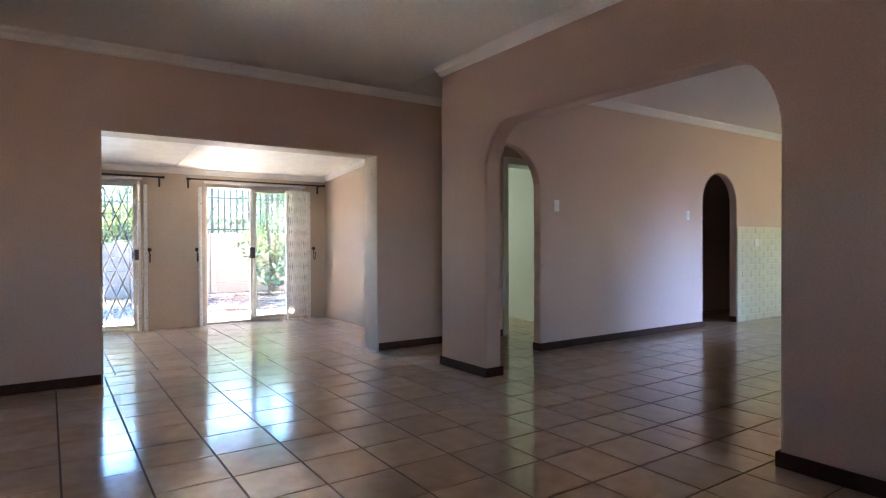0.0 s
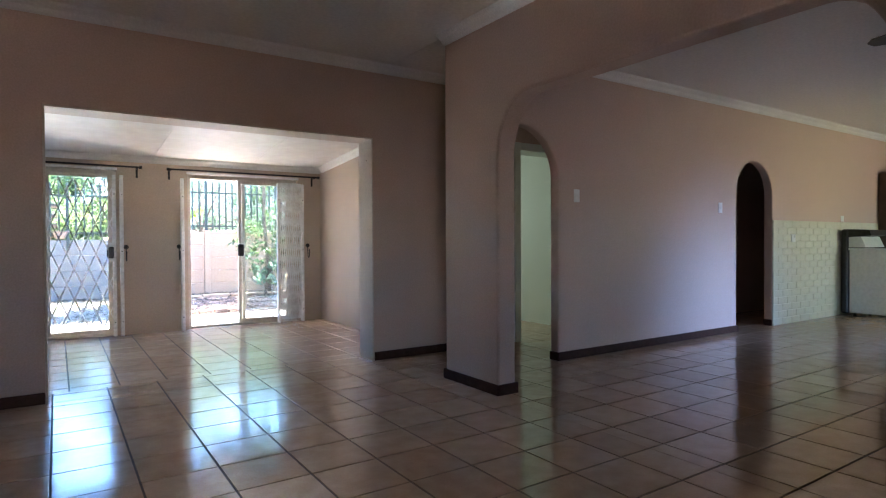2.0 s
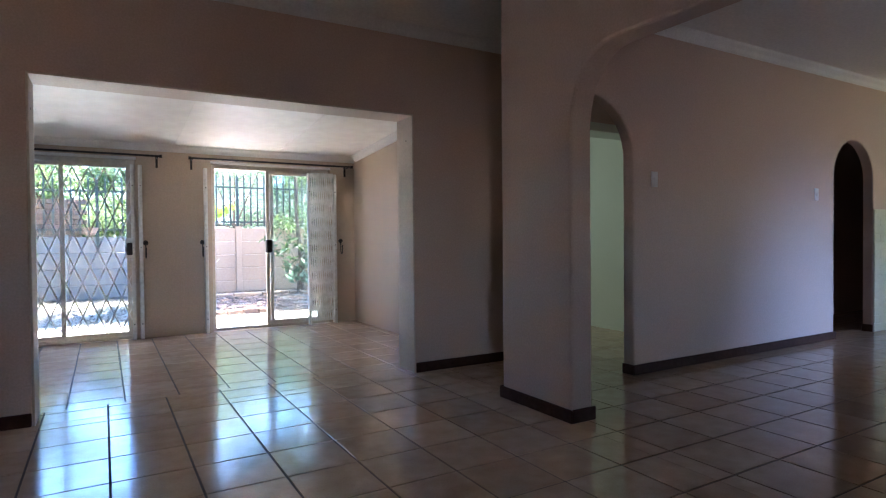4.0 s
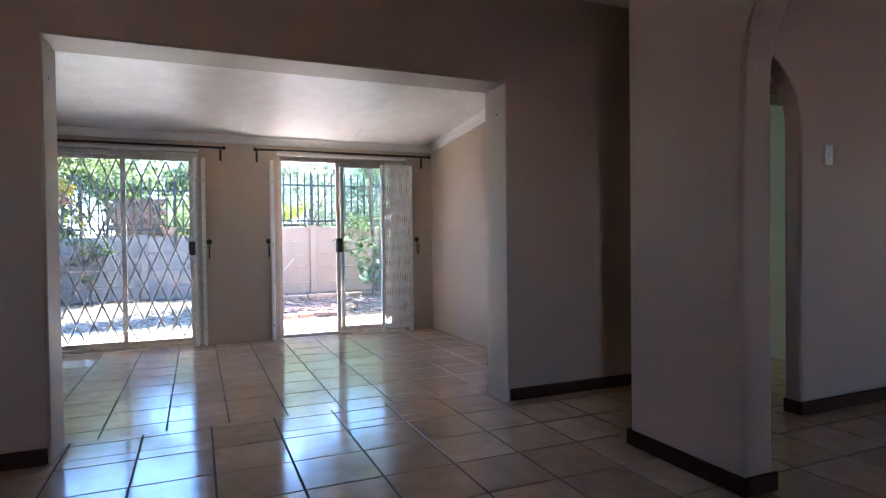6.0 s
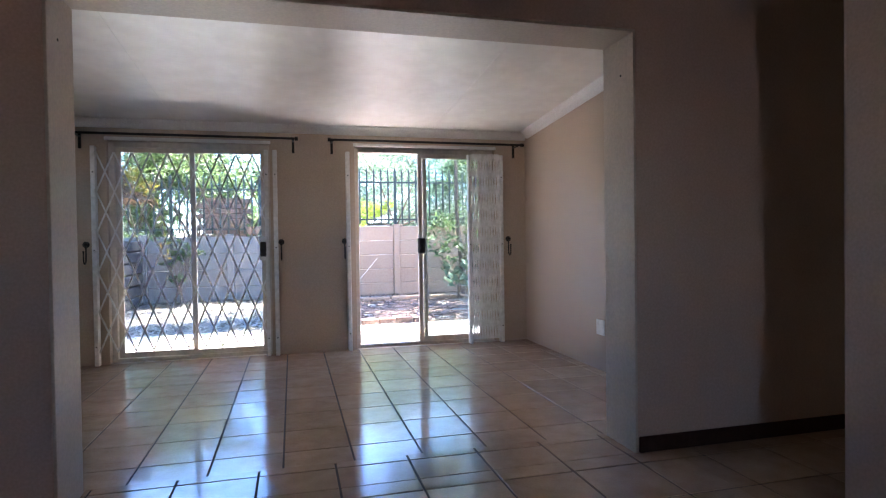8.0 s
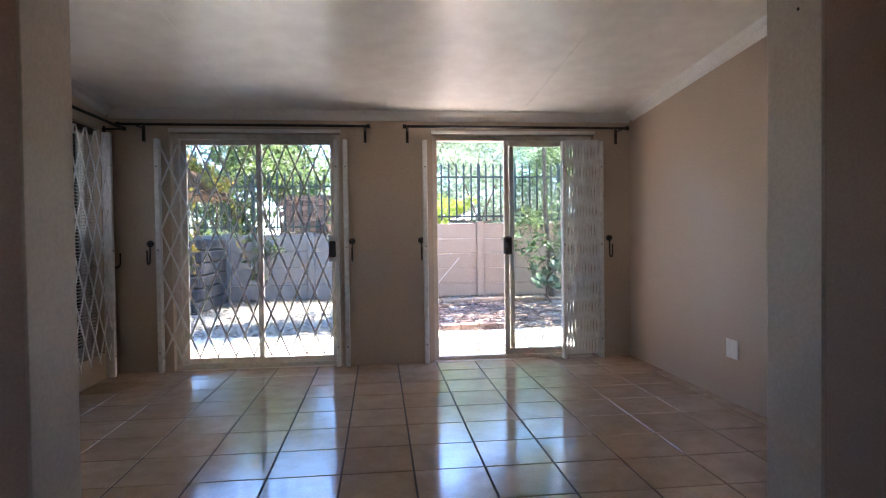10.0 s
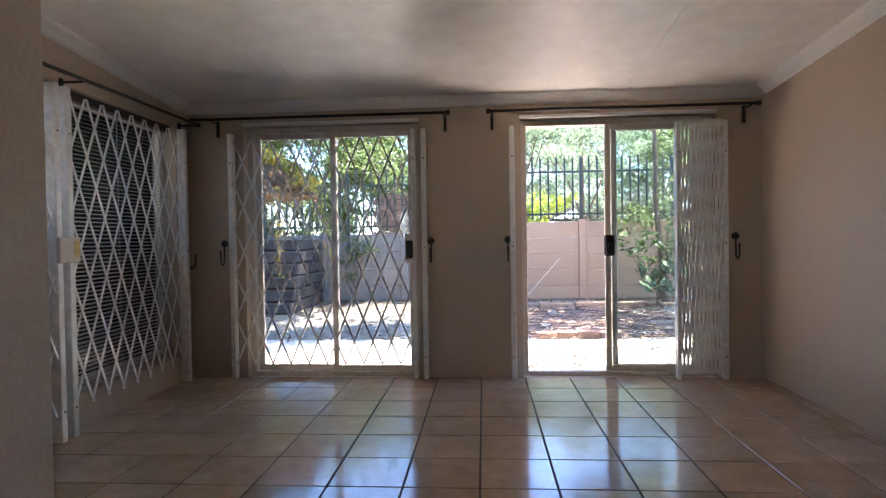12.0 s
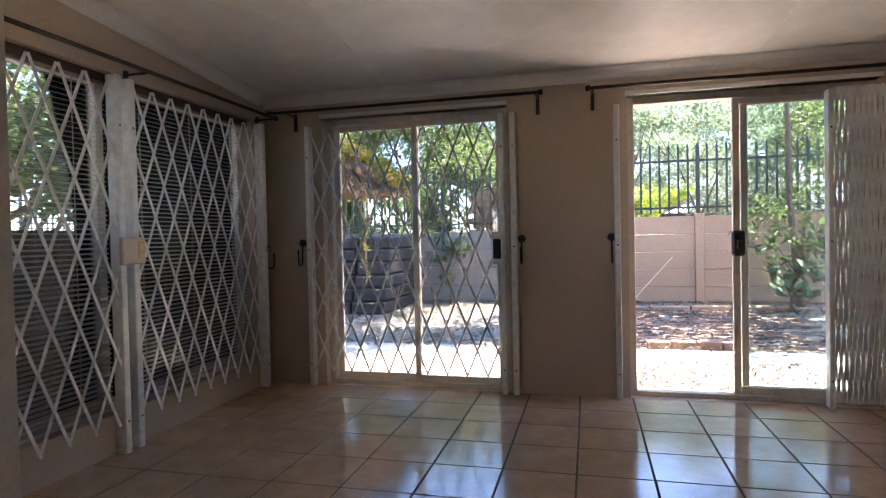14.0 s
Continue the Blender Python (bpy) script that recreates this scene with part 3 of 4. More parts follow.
# ---- switches and sockets ----
def wall_plate(name, label, x, y, z, turn, w, h, rockers):
    p = thing(name, label, "socket" if "socket" in name else "light switch", x, y, z, turn)
    part("plate", box(new_bm(), -w / 2, w / 2, -0.009, 0, -h / 2, h / 2, 0.003), M_PLATE, p)
    for u, v in rockers:
        part("rocker", box(new_bm(), u - 0.011, u + 0.011, -0.014, -0.009, v - 0.016, v + 0.016, 0.002), M_PLATE, p)
    return p


wall_plate("light_switch", "white upright light switch on the beige wall", 3.955, Y3A, 1.455, 0, 0.07, 0.115, [(0, 0)])
wall_plate("light_switch", "white upright light switch beside the far arch", 6.22, Y3A, 1.41, 0, 0.07, 0.115, [(0, 0)])
wall_plate("wall_socket", "white wall socket on the painted brick", 7.82, Y3A - 0.013, 1.07, 0, 0.10, 0.10, [(0.02, 0.02)])
wall_plate("wall_socket", "white wall socket above the stove", 9.22, Y3A, 1.34, 0, 0.08, 0.08, [(0.02, 0.02)])
wall_plate("wall_socket", "white double wall socket low on the cream wall", SUN_R, 6.28, 0.30, 90 + 180, 0.12, 0.12, [(-0.03, 0.03), (0.03, 0.03)])

# ---- kitchen ----
stove = thing("stove", "white enamel electric stove with a black back panel and hood", "stove", 9.12, 2.99, 0)
part("body", box(new_bm(), 0, 0.60, 0.02, 0.50, 0.045, 0.90, 0.010), M_STOVE, stove)
part("hob", box(new_bm(), -0.006, 0.606, 0.0, 0.51, 0.90, 0.93, 0.006), M_STOVE, stove)
for px, py, pr in ((0.16, 0.15, 0.09), (0.44, 0.15, 0.075), (0.16, 0.36, 0.075), (0.44, 0.36, 0.09)):
    part("hotplate", rod_between(new_bm(), (px, py, 0.93), (px, py, 0.942), pr, 20), M_BLACK, stove)
part("back_panel", box(new_bm(), -0.008, 0.608, 0.51, 0.60, 0.03, 1.19, 0.018), M_BLACK, stove, "black back panel")
part("hood", prism(new_bm(), [(0.24, 1.10), (0.51, 1.08), (0.51, 1.19), (0.26, 1.175)], "x", -0.008, 0.608), M_BLACK, stove, "black lamp hood")
part("control_panel", prism(new_bm(), [(0.30, 0.94), (0.505, 0.94), (0.505, 1.085), (0.36, 1.085)], "x", 0.0, 0.60), M_STOVE, stove)
od = part("oven_door", box(new_bm(), 0.01, 0.59, -0.008, 0.02, 0.36, 0.86, 0.006), M_STOVE, stove)
part("oven_window", box(new_bm(), 0.05, 0.55, -0.014, -0.008, 0.44, 0.74, 0.004), M_BLACK, od)
part("door_handle", box(new_bm(), 0.06, 0.54, -0.04, -0.016, 0.80, 0.825, 0.006), M_BLACK, od)
dr = part("drawer", box(new_bm(), 0.01, 0.59, -0.008, 0.02, 0.06, 0.34, 0.006), M_STOVE, stove)
part("drawer_handle", box(new_bm(), 0.06, 0.54, -0.03, -0.009, 0.29, 0.315, 0.005), M_BLACK, dr)
for fx in (0.05, 0.55):
    for fy in (0.07, 0.45):
        part("foot", rod_between(new_bm(), (fx, fy, 0), (fx, fy, 0.046), 0.02), M_BLACK, stove)
cup = thing("kitchen_cupboard", "tall dark brown wooden cupboard beyond the stove", "cupboard", 10.4, 3.0, 0)
part("body", box(new_bm(), 0, 0.66, 0.02, 0.61, 0.08, 2.04, 0.006), M_DARKWOOD, cup)
part("plinth", box(new_bm(), 0.02, 0.64, 0.06, 0.60, 0, 0.08), M_BLACK, cup)
for z0, z1 in ((0.10, 1.20), (1.215, 2.02)):
    dd = part("door", box(new_bm(), 0.005, 0.655, 0.0, 0.019, z0, z1, 0.004), M_DARKWOOD, cup)
    part("handle", rod_between(new_bm(), (0.06, -0.02, (z0 + z1) / 2 - 0.06), (0.06, -0.02, (z0 + z1) / 2 + 0.06), 0.006), M_ALU, dd)
fan = thing("ceiling_fan", "dark brown ceiling fan hanging over the dining room", "ceiling fan", 4.75, 1.15, CEIL)
part("canopy", rod_between(new_bm(), (0, 0, 0), (0, 0, -0.05), 0.06, 16), M_DARKWOOD, fan)
part("downrod", rod_between(new_bm(), (0, 0, -0.05), (0, 0, -0.11), 0.012), M_DARKWOOD, fan)
part("motor", rod_between(new_bm(), (0, 0, -0.11), (0, 0, -0.22), 0.1, 20), M_DARKWOOD, fan)
for k in range(4):
    a = radians(160 + 90 * k)
    bm = prism(new_bm(), [(0.13, -0.045), (0.56, -0.065), (0.62, -0.03), (0.62, 0.03), (0.56, 0.065), (0.13, 0.045)], "z", -0.175, -0.165)
    bmesh.ops.rotate(bm, verts=bm.verts, cent=(0, 0, -0.17), matrix=Matrix.Rotation(radians(10), 3, "X"))
    bmesh.ops.rotate(bm, verts=bm.verts, cent=(0, 0, 0), matrix=Matrix.Rotation(a, 3, "Z"))
    part("blade", bm, M_DARKWOOD, fan)
# ---- garden ----
GZ = -0.13


def plot(x, y):
    """Garden places, set out from the house."""
    return 0.92 * x + 0.48, 3.85 + 0.99 * (y - 4.03)


bm = new_bm()
bmesh.ops.create_grid(bm, x_segments=2, y_segments=2, size=1200, matrix=Matrix.Translation((0, 0, GZ)))
structure("ground", bm, M_PAVE, "dry sandy sunlit garden ground", "ground")
structure("pavement_apron", box(new_bm(), SUN_L - 0.22, 13, BACK + 0.24, 9.75, GZ - 0.05, GZ + 0.035, 0.01), M_CONCRETE, "pale sunlit concrete apron outside the doors", "pavement")
structure("roof_sunroom", prism(new_bm(), [(Y2B, HIGH + 0.02), (BACK + 0.55, HIGH - 0.26), (BACK + 0.55, HIGH - 0.14), (Y2B, HIGH + 0.14)], "x", SUN_L - 0.6, SUN_R + 0.6), M_PRECAST, "sheeted sunroom roof with a short eave", "roof")
structure("roof_house", box(new_bm(), LIV_L - 0.6, KIT_R + 0.6, LIV_N - 0.6, Y2B, HIGH, HIGH + 0.15), M_PRECAST, "flat house roof slab", "roof")
structure("roof_bedroom", box(new_bm(), SUN_R + 0.2, ROOM_R + 0.6, Y2B, ROOM_F + 0.6, HIGH, HIGH + 0.15), M_PRECAST, "flat bedroom roof slab", "roof")

WY = 14.0


def precast_wall(name, x0, x1, top, rows, label, mat):
    w = thing(name, label, "garden wall", kind="structure")
    n = max(1, round((x1 - x0) / 1.5))
    step = (x1 - x0) / n
    for i in range(n + 1):
        x = x0 + i * step
        part("post", box(new_bm(), x - 0.065, x + 0.065, WY - 0.055, WY + 0.055, GZ - 0.1, top + 0.02, 0.008), mat, w)
    h = (top - GZ) / rows
    for i in range(n):
        for r in range(rows):
            part("panel", box(new_bm(), x0 + i * step + 0.066, x0 + (i + 1) * step - 0.066, WY - 0.02, WY + 0.02, GZ - 0.02 + r * h + 0.0008, GZ - 0.02 + (r + 1) * h - 0.0008, 0.009), mat, w)


precast_wall("precast_wall", 1.38, 12.3, 1.31, 5, "pinkish precast concrete panel wall in sunlight", M_PRECAST)
# left section: its shade is carried by the darker concrete colour
precast_wall("precast_wall", -11.0, 1.24, 1.14, 4, "precast concrete panel wall with tree shade put into its dark grey", M_SHADEWALL)


def steel_fence(x0, x1, z0, label):
    f = thing("steel_fence", label, "fence", x0, WY, z0)
    w = x1 - x0
    for z in (0.10, 0.86):
        part("rail", box(new_bm(), 0, w, -0.016, 0.016, z, z + 0.035), M_FENCE, f)
    for i in range(int(w / 0.145) + 1):
        bm = new_bm()
        thick = 0.028 if i % 11 == 0 else 0.0155
        box(bm, i * 0.145 - thick, i * 0.145 + thick, -thick, thick, -0.25 if i % 11 == 0 else 0.03, 1.10)
        bmesh.ops.create_cone(bm, cap_ends=True, segments=4, radius1=thick * 1.3, radius2=0.001, depth=0.07, matrix=Matrix.Translation((i * 0.145, 0, 1.135)))
        part("bar", bm, M_FENCE, f)


steel_fence(1.33, 12.24, 1.31, "dark green spiked steel fence on the garden wall")
steel_fence(-10.9, 1.19, 1.14, "dark spiked steel fence among foliage on the garden wall")


def leaves_at(bm, rng, centre, spread, count, size, flat=0.6):
    for _ in range(count):
        while True:
            v = Vector((rng.uniform(-1, 1), rng.uniform(-1, 1), rng.uniform(-1, 1)))
            if v.length < 1:
                break
        c = Vector(centre) + Vector((v.x * spread[0], v.y * spread[1], v.z * spread[2]))
        s = size * rng.uniform(0.6, 1.35)
        turn = Euler((rng.uniform(-flat, flat) * 1.6, rng.uniform(-flat, flat) * 1.6, rng.uniform(0, 6.28))).to_matrix()
        q = [c + turn @ Vector(p) for p in ((-s, 0, 0), (0, -s * 0.42, 0.02 * s), (s, 0, -s * 0.15), (0, s * 0.42, 0.02 * s))]
        bm.faces.new([bm.verts.new(p) for p in q])


def tree(x, y, height, crown, seed, leafmat, label, count=4200, size=0.09, trunk=0.13, low=0.35, name="tree"):
    rng = random.Random(seed)
    t = thing(name, label, "tree" if name == "tree" else "shrub", *plot(x, y), GZ)
    bm = new_bm()
    tips = []

    def limb(p, q, r0, r1, bend):
        mid = p.lerp(q, 0.5) + Vector((rng.uniform(-bend, bend), rng.uniform(-bend, bend), 0))
        for a, b, ra, rb in ((p, mid, r0, (r0 + r1) / 2), (mid, q, (r0 + r1) / 2, r1)):
            m = Matrix.Translation((a + b) / 2) @ (b - a).to_track_quat("Z", "Y").to_matrix().to_4x4()
            bmesh.ops.create_cone(bm, cap_ends=True, segments=7, radius1=ra, radius2=rb, depth=(b - a).length * 1.03, matrix=m)
    fork = Vector((rng.uniform(-0.2, 0.2), rng.uniform(-0.2, 0.2), height * low))
    limb(Vector((0, 0, -0.05)), fork, trunk, trunk * 0.7, 0.08)
    for i in range(7):
        a = i * 0.9 + rng.uniform(-0.3, 0.3)
        r = crown * rng.uniform(0.45, 0.85)
        q = Vector((math.cos(a) * r, math.sin(a) * r, height * rng.uniform(low + 0.1, 0.95)))
        limb(fork, q, trunk * 0.5, trunk * 0.12, 0.2)
        tips.append(q)
        for _ in range(3):
            q2 = q + Vector((rng.uniform(-1, 1), rng.uniform(-1, 1), rng.uniform(-0.5, 0.8))) * crown * 0.4
            limb(fork.lerp(q, 0.6), q2, trunk * 0.16, trunk * 0.05, 0.1)
            tips.append(q2)
    part("trunk", bm, M_BARK, t)
    bm = new_bm()
    per = count // len(tips)
    for q in tips:
        s = crown * rng.uniform(0.22, 0.40)
        leaves_at(bm, rng, q, (s, s, s * 0.7), per, size)
    part("crown", bm, leafmat, t)
    return t


G = "leafy green garden tree beyond the wall"
for tx, ty, th, tc, seed, n, s in ((-6.6, 17.6, 4.6, 2.2, 1, 16000, 0.06), (-3.9, 17.4, 4.7, 2.0, 2, 17000, 0.055), (-1.9, 17.9, 4.8, 2.0, 3, 17000, 0.055), (-0.3, 18.8, 4.6, 1.7, 24, 12000, 0.055),
                                   (7.4, 18.5, 4.8, 2.0, 6, 14000, 0.06), (10.5, 18.0, 4.8, 2.4, 7, 5500, 0.10), (-3.0, 22.0, 5.0, 2.4, 17, 6000, 0.10), (-6.0, 23.0, 5.4, 2.6, 18, 6000, 0.11),
                                   (-9.5, 20.0, 5.0, 2.6, 19, 5000, 0.11), (8.5, 33.0, 7.0, 3.4, 21, 5000, 0.14)):
    tree(tx, ty, th, tc, seed, M_LEAF, G, n, s, 0.06, 0.2)
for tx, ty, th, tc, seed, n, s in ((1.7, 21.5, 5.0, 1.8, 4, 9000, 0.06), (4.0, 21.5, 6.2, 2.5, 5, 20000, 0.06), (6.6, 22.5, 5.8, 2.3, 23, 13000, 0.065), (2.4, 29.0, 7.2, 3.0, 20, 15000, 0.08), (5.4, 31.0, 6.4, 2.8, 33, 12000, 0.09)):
    tree(tx, ty, th, tc, seed, M_PALELEAF, "tree beyond the garden wall with haze put into its pale leaf colour", n, s, 0.06, 0.25)
for k, sx in enumerate((-5.6, -4.2, -2.9, 0.6)):
    tree(sx, 16.2, 2.9 + 0.3 * (k % 2), 0.95, 40 + k, M_LEAF, "leafy hedge shrub behind the spiked fence", 2800, 0.055, 0.04, 0.25, "shrub")
tree(3.95, 13.3, 6.8, 2.7, 8, M_LEAF, "slender young tree growing before the garden wall", 12000, 0.07, 0.05, 0.48)
tree(2.0, 16.3, 1.95, 0.7, 51, M_LEAFY, "bright yellow-green bush behind the spiked fence", 2600, 0.05, 0.03, 0.2, "shrub")
tree(4.0, 13.55, 2.3, 0.75, 9, M_LEAF, "leafy shrub in front of the precast wall", 480, 0.06, 0.02, 0.2, "shrub")
tree(3.75, 13.2, 1.75, 0.55, 81, M_LEAF, "broad-leaved green shrub before the garden wall", 150, 0.09, 0.02, 0.2, "shrub")
tree(3.82, 12.9, 0.75, 0.34, 82, M_PALELEAF, "low pale-leaved plant at the foot of the shrub", 160, 0.10, 0.015, 0.2, "shrub")
tree(-1.75, 13.85, 1.3, 0.34, 10, M_LEAF, "thin shaded shrub before the wall", 300, 0.05, 0.02, 0.2, "shrub")
# next two trees: added crowns above the view that shade the ground
tree(-3.6, 11.5, 6.4, 3.0, 11, M_LEAF, "spreading tree added out of view to shade the garden", 14000, 0.075, 0.14, 0.55)
tree(1.3, 14.6, 7.2, 3.1, 16, M_LEAF, "tall tree added with its crown out of view to dapple the ground", 24000, 0.075, 0.09, 0.66)
tree(-5.6, 6.6, 4.4, 1.8, 61, M_LEAF, "dense tree shading the window", 5200, 0.07, 0.08, 0.15)
tree(-6.6, 9.6, 5.2, 2.3, 62, M_LEAF, "dense tree shading the window", 6000, 0.08, 0.08, 0.15)
tree(-5.3, 8.2, 4.0, 1.7, 13, M_LEAF, "dense tree shading the window", 4200, 0.08, 0.1, 0.3)
tree(-5.4, 5.0, 4.2, 1.8, 14, M_LEAF, "dense tree shading the window", 4200, 0.08, 0.1, 0.3)
# another added shade tree, out of view to the right
tree(8.5, 12.6, 5.2, 2.2, 15, M_LEAF, "spreading tree added out of view to shade the garden", 5000, 0.10, 0.14, 0.5)

# neighbour's house
house = thing("house", "neighbour's pale house with a low grey roof", "house", 11.5, 25.6, GZ)
part("wall", box(new_bm(), -7, 9, 0.05, 6, 0, 1.85), M_WHITE, house)
part("roof", prism(new_bm(), [(-8.2, 1.65), (1.0, 5.35), (9.8, 1.65), (9.8, 1.85), (1.0, 5.55), (-8.2, 1.85)], "y", -0.5, 6.5), M_SHADEWALL, house)
part("gable", prism(new_bm(), [(-7, 1.86), (9, 1.86), (1.0, 5.1)], "y", 0.0, 0.2), M_WHITE, house)
part("gutter", box(new_bm(), -8.0, 9.6, -0.12, -0.02, 1.72, 1.84), M_FENCE, house)

# brick pier, garden steps, shelter
pier = thing("brick_pier", "weathered brown brick pier standing above the wall", "brick pier", -0.80, WY + 0.16, GZ)
for r in range(20):
    for c in range(4):
        part("brick", box(new_bm(), c * 0.225 + (0.1 if r % 2 else 0) - 0.1, c * 0.225 + (0.1 if r % 2 else 0) + 0.115, 0, 0.34, r * 0.1, r * 0.1 + 0.092), M_BRICK, pier)
# stacked stones, darkened in colour to look shaded
steps = thing("stone_retaining_wall", "weathered stacked stone retaining wall with shade put into its dark colour", "retaining wall", *plot(-4.3, 12.4), GZ)
rs = random.Random(5)
for r in range(6):
    for c in range(3):
        w = 0.56
        part("stone", box(new_bm(), c * w + rs.uniform(0, 0.03), (c + 1) * w - rs.uniform(0.01, 0.03), r * 0.07 + rs.uniform(0, 0.03), 1.8, r * 0.2, r * 0.2 + 0.185, 0.02), M_SHADESTONE, steps)
shelter = thing("garden_shelter", "small brown thatched garden shelter on a timber post", "garden shelter", *plot(-2.3, 10.35), GZ)
part("post", rod_between(new_bm(), (0, 0, -0.05), (0, 0, 2.1), 0.05, 10), M_BARK, shelter)
rt = random.Random(12)
bm = new_bm()
for k in range(900):
    a, r0 = rt.uniform(0, 6.283), rt.uniform(0.02, 0.62)
    r1 = min(0.86, r0 + rt.uniform(0.16, 0.30))
    z0, z1 = 2.22 - 0.62 * r0 + rt.uniform(-0.02, 0.03), 2.20 - 0.62 * r1 - (0.05 if r1 > 0.8 else 0)
    rod_between(bm, (r0 * math.cos(a), r0 * math.sin(a), z0), (r1 * math.cos(a + rt.uniform(-0.06, 0.06)), r1 * math.sin(a), z1), 0.012, 4)
bmesh.ops.create_cone(bm, cap_ends=True, segments=24, radius1=0.80, radius2=0.02, depth=0.50, matrix=Matrix.Translation((0, 0, 1.92)))
part("thatch", bm, M_THATCH, shelter)
vine = thing("climbing_plant", "yellow-green climbing plant trailing over the thatch", "climbing plant", *plot(-2.3, 10.35), GZ + 1.75)
bm = new_bm()
rl = random.Random(31)
stems = new_bm()
for k in range(34):
    a, r = rl.uniform(-1.9, 1.2), rl.uniform(0.25, 0.85)
    z = 0.50 - 0.62 * r + rl.uniform(0.0, 0.16)
    leaves_at(bm, rl, (r * math.cos(a), r * math.sin(a), z), (0.11, 0.11, 0.10), 26, 0.04, 0.8)
for k in range(5):
    a, drop = rl.uniform(-1.3, 0.4), rl.uniform(0.35, 0.95)
    p = Vector((0.85 * math.cos(a), 0.85 * math.sin(a), -0.06))
    q = p + Vector((rl.uniform(-0.05, 0.12), 0, -drop))
    rod_between(stems, p, q, 0.004, 4)
    for u in range(9):
        leaves_at(bm, rl, p.lerp(q, u / 8), (0.05, 0.05, 0.05), 3, 0.035, 0.9)
part("stem", stems, M_BARK, vine)
part("foliage", bm, M_LEAFB, vine)
part("rope", rod_between(new_bm(), (0, 0, 0), (0.72, 0.45, 0.74), 0.007, 6), M_CREAM, thing("garden_rope", "pale rope slanting down from the garden wall", "rope", 1.80, WY - 0.53, GZ + 0.02))
# added screen: darkens the lower window view where tree shade lies
structure("wall_garden_side", box(new_bm(), -2.12, -1.98, Y2B + 0.08, 9.8, GZ, 1.12), M_SCREEN, "added dark brown timber screen standing in for shade outside the window", "wall")

# kerb before the wall, brick edging, pots, a bracket over the wall
def kerb_row(x0, x1, y, n):
    k = thing("garden_kerb", "tan concrete kerb blocks edging the planted strip", "kerb", x0, y, GZ)
    step = (x1 - x0) / n
    rk = random.Random(8)
    for i in range(n):
        part("block", box(new_bm(), i * step + 0.008, (i + 1) * step - 0.008, rk.uniform(0, 0.02), 0.16 + rk.uniform(0, 0.02), -0.04, 0.075 + rk.uniform(-0.012, 0.012), 0.012), M_PRECAST, k)


kerb_row(1.5, 6.6, WY - 1.05, 9)
edging = thing("brick_edging", "short row of worn red edging bricks in the leaf litter", "brick edging", 1.75, 9.95, GZ)
for i in range(4):
    part("brick", box(new_bm(), i * 0.235, i * 0.235 + 0.222, 0.01 * (i % 2), 0.11, -0.02, 0.075 + 0.006 * (i % 3), 0.01), M_BRICK, edging)


def lathe(profile, sides=20):
    """A round shell turned from (radius, height) pairs."""
    bm = new_bm()
    rings = [[bm.verts.new((r * math.cos(6.28319 * i / sides), r * math.sin(6.28319 * i / sides), z)) for i in range(sides)] for r, z in profile]
    for a, b in zip(rings, rings[1:]):
        for i in range(sides):
            bm.faces.new((a[i], a[(i + 1) % sides], b[(i + 1) % sides], b[i]))
    bm.faces.new(rings[0][::-1])
    return bm


def flower_pot(x, y, z, size, label):
    p = thing("flower_pot", label, "flower pot", x, y, z, group="pots on the garden wall")
    part("bowl", lathe([(0.45 * size, 0), (0.72 * size, 0.35 * size), (0.95 * size, 0.95 * size), (0.82 * size, 0.95 * size), (0.6 * size, 0.4 * size), (0.3 * size, 0.12 * size)]), M_BRICK, p)
    part("rim", lathe([(0.93 * size, 0.90 * size), (1.04 * size, 0.92 * size), (1.04 * size, 1.08 * size), (0.84 * size, 1.08 * size), (0.84 * size, 0.94 * size)]), M_BRICK, p)
    bm = new_bm()
    leaves_at(bm, random.Random(77), (0, 0, 1.0 * size), (0.8 * size, 0.8 * size, 0.25 * size), 70, 0.035, 0.9)
    part("plant", bm, M_LEAF, p)


flower_pot(0.14, WY, 1.14, 0.15, "brown clay bowl pot standing on the garden wall")

# ---- daylight at the kitchen, bedroom and living room windows, never in view ----
window_light("kitchen_door_daylight", (7.52, KIT_N - 0.02, 0.7), (6.3, 3.62, 0.2), 0.5, 1.25, 0.33, (0.28, 0.48, 1.0), 28)
window_light("kitchen_window_daylight", (10.5, KIT_N - 0.02, 1.45), (8.7, 3.5, 1.6), 1.1, 0.65, 0.27, (0.90, 1.0, 0.42), 62)
window_light("bedroom_window_daylight", (4.3, ROOM_F - 0.03, 1.4), (4.6, 5, 1.2), 1.4, 1.2, 0.85, (0.74, 1.0, 0.84))
window_light("living_window_daylight", (-1.2, LIV_N - 0.02, 1.4), (-0.6, 4.5, 2.5), 0.66, 0.56, 0.09, (1.0, 0.70, 0.40), 90)

# ---- pieces: painted bricks, pavers, leaves, floor tiles ----
def shared_boxes(parent, name, mat, cells, z0, z1, edge):
    """One object a cell (x0, x1, y0, y1); alike sizes share a mesh."""
    cache = {}
    for x0, x1, y0, y1 in cells:
        key = (round(x1 - x0, 3), round(y1 - y0, 3))
        if key not in cache:
            me = mesh_of(box(new_bm(), -key[0] / 2, key[0] / 2, -key[1] / 2, key[1] / 2, z0, z1, edge), name)
            me.materials.append(mat)
            cache[key] = me
        ob = new(name, cache[key])
        ob.parent = parent
        ob.location = ((x0 + x1) / 2, (y0 + y1) / 2, 0)


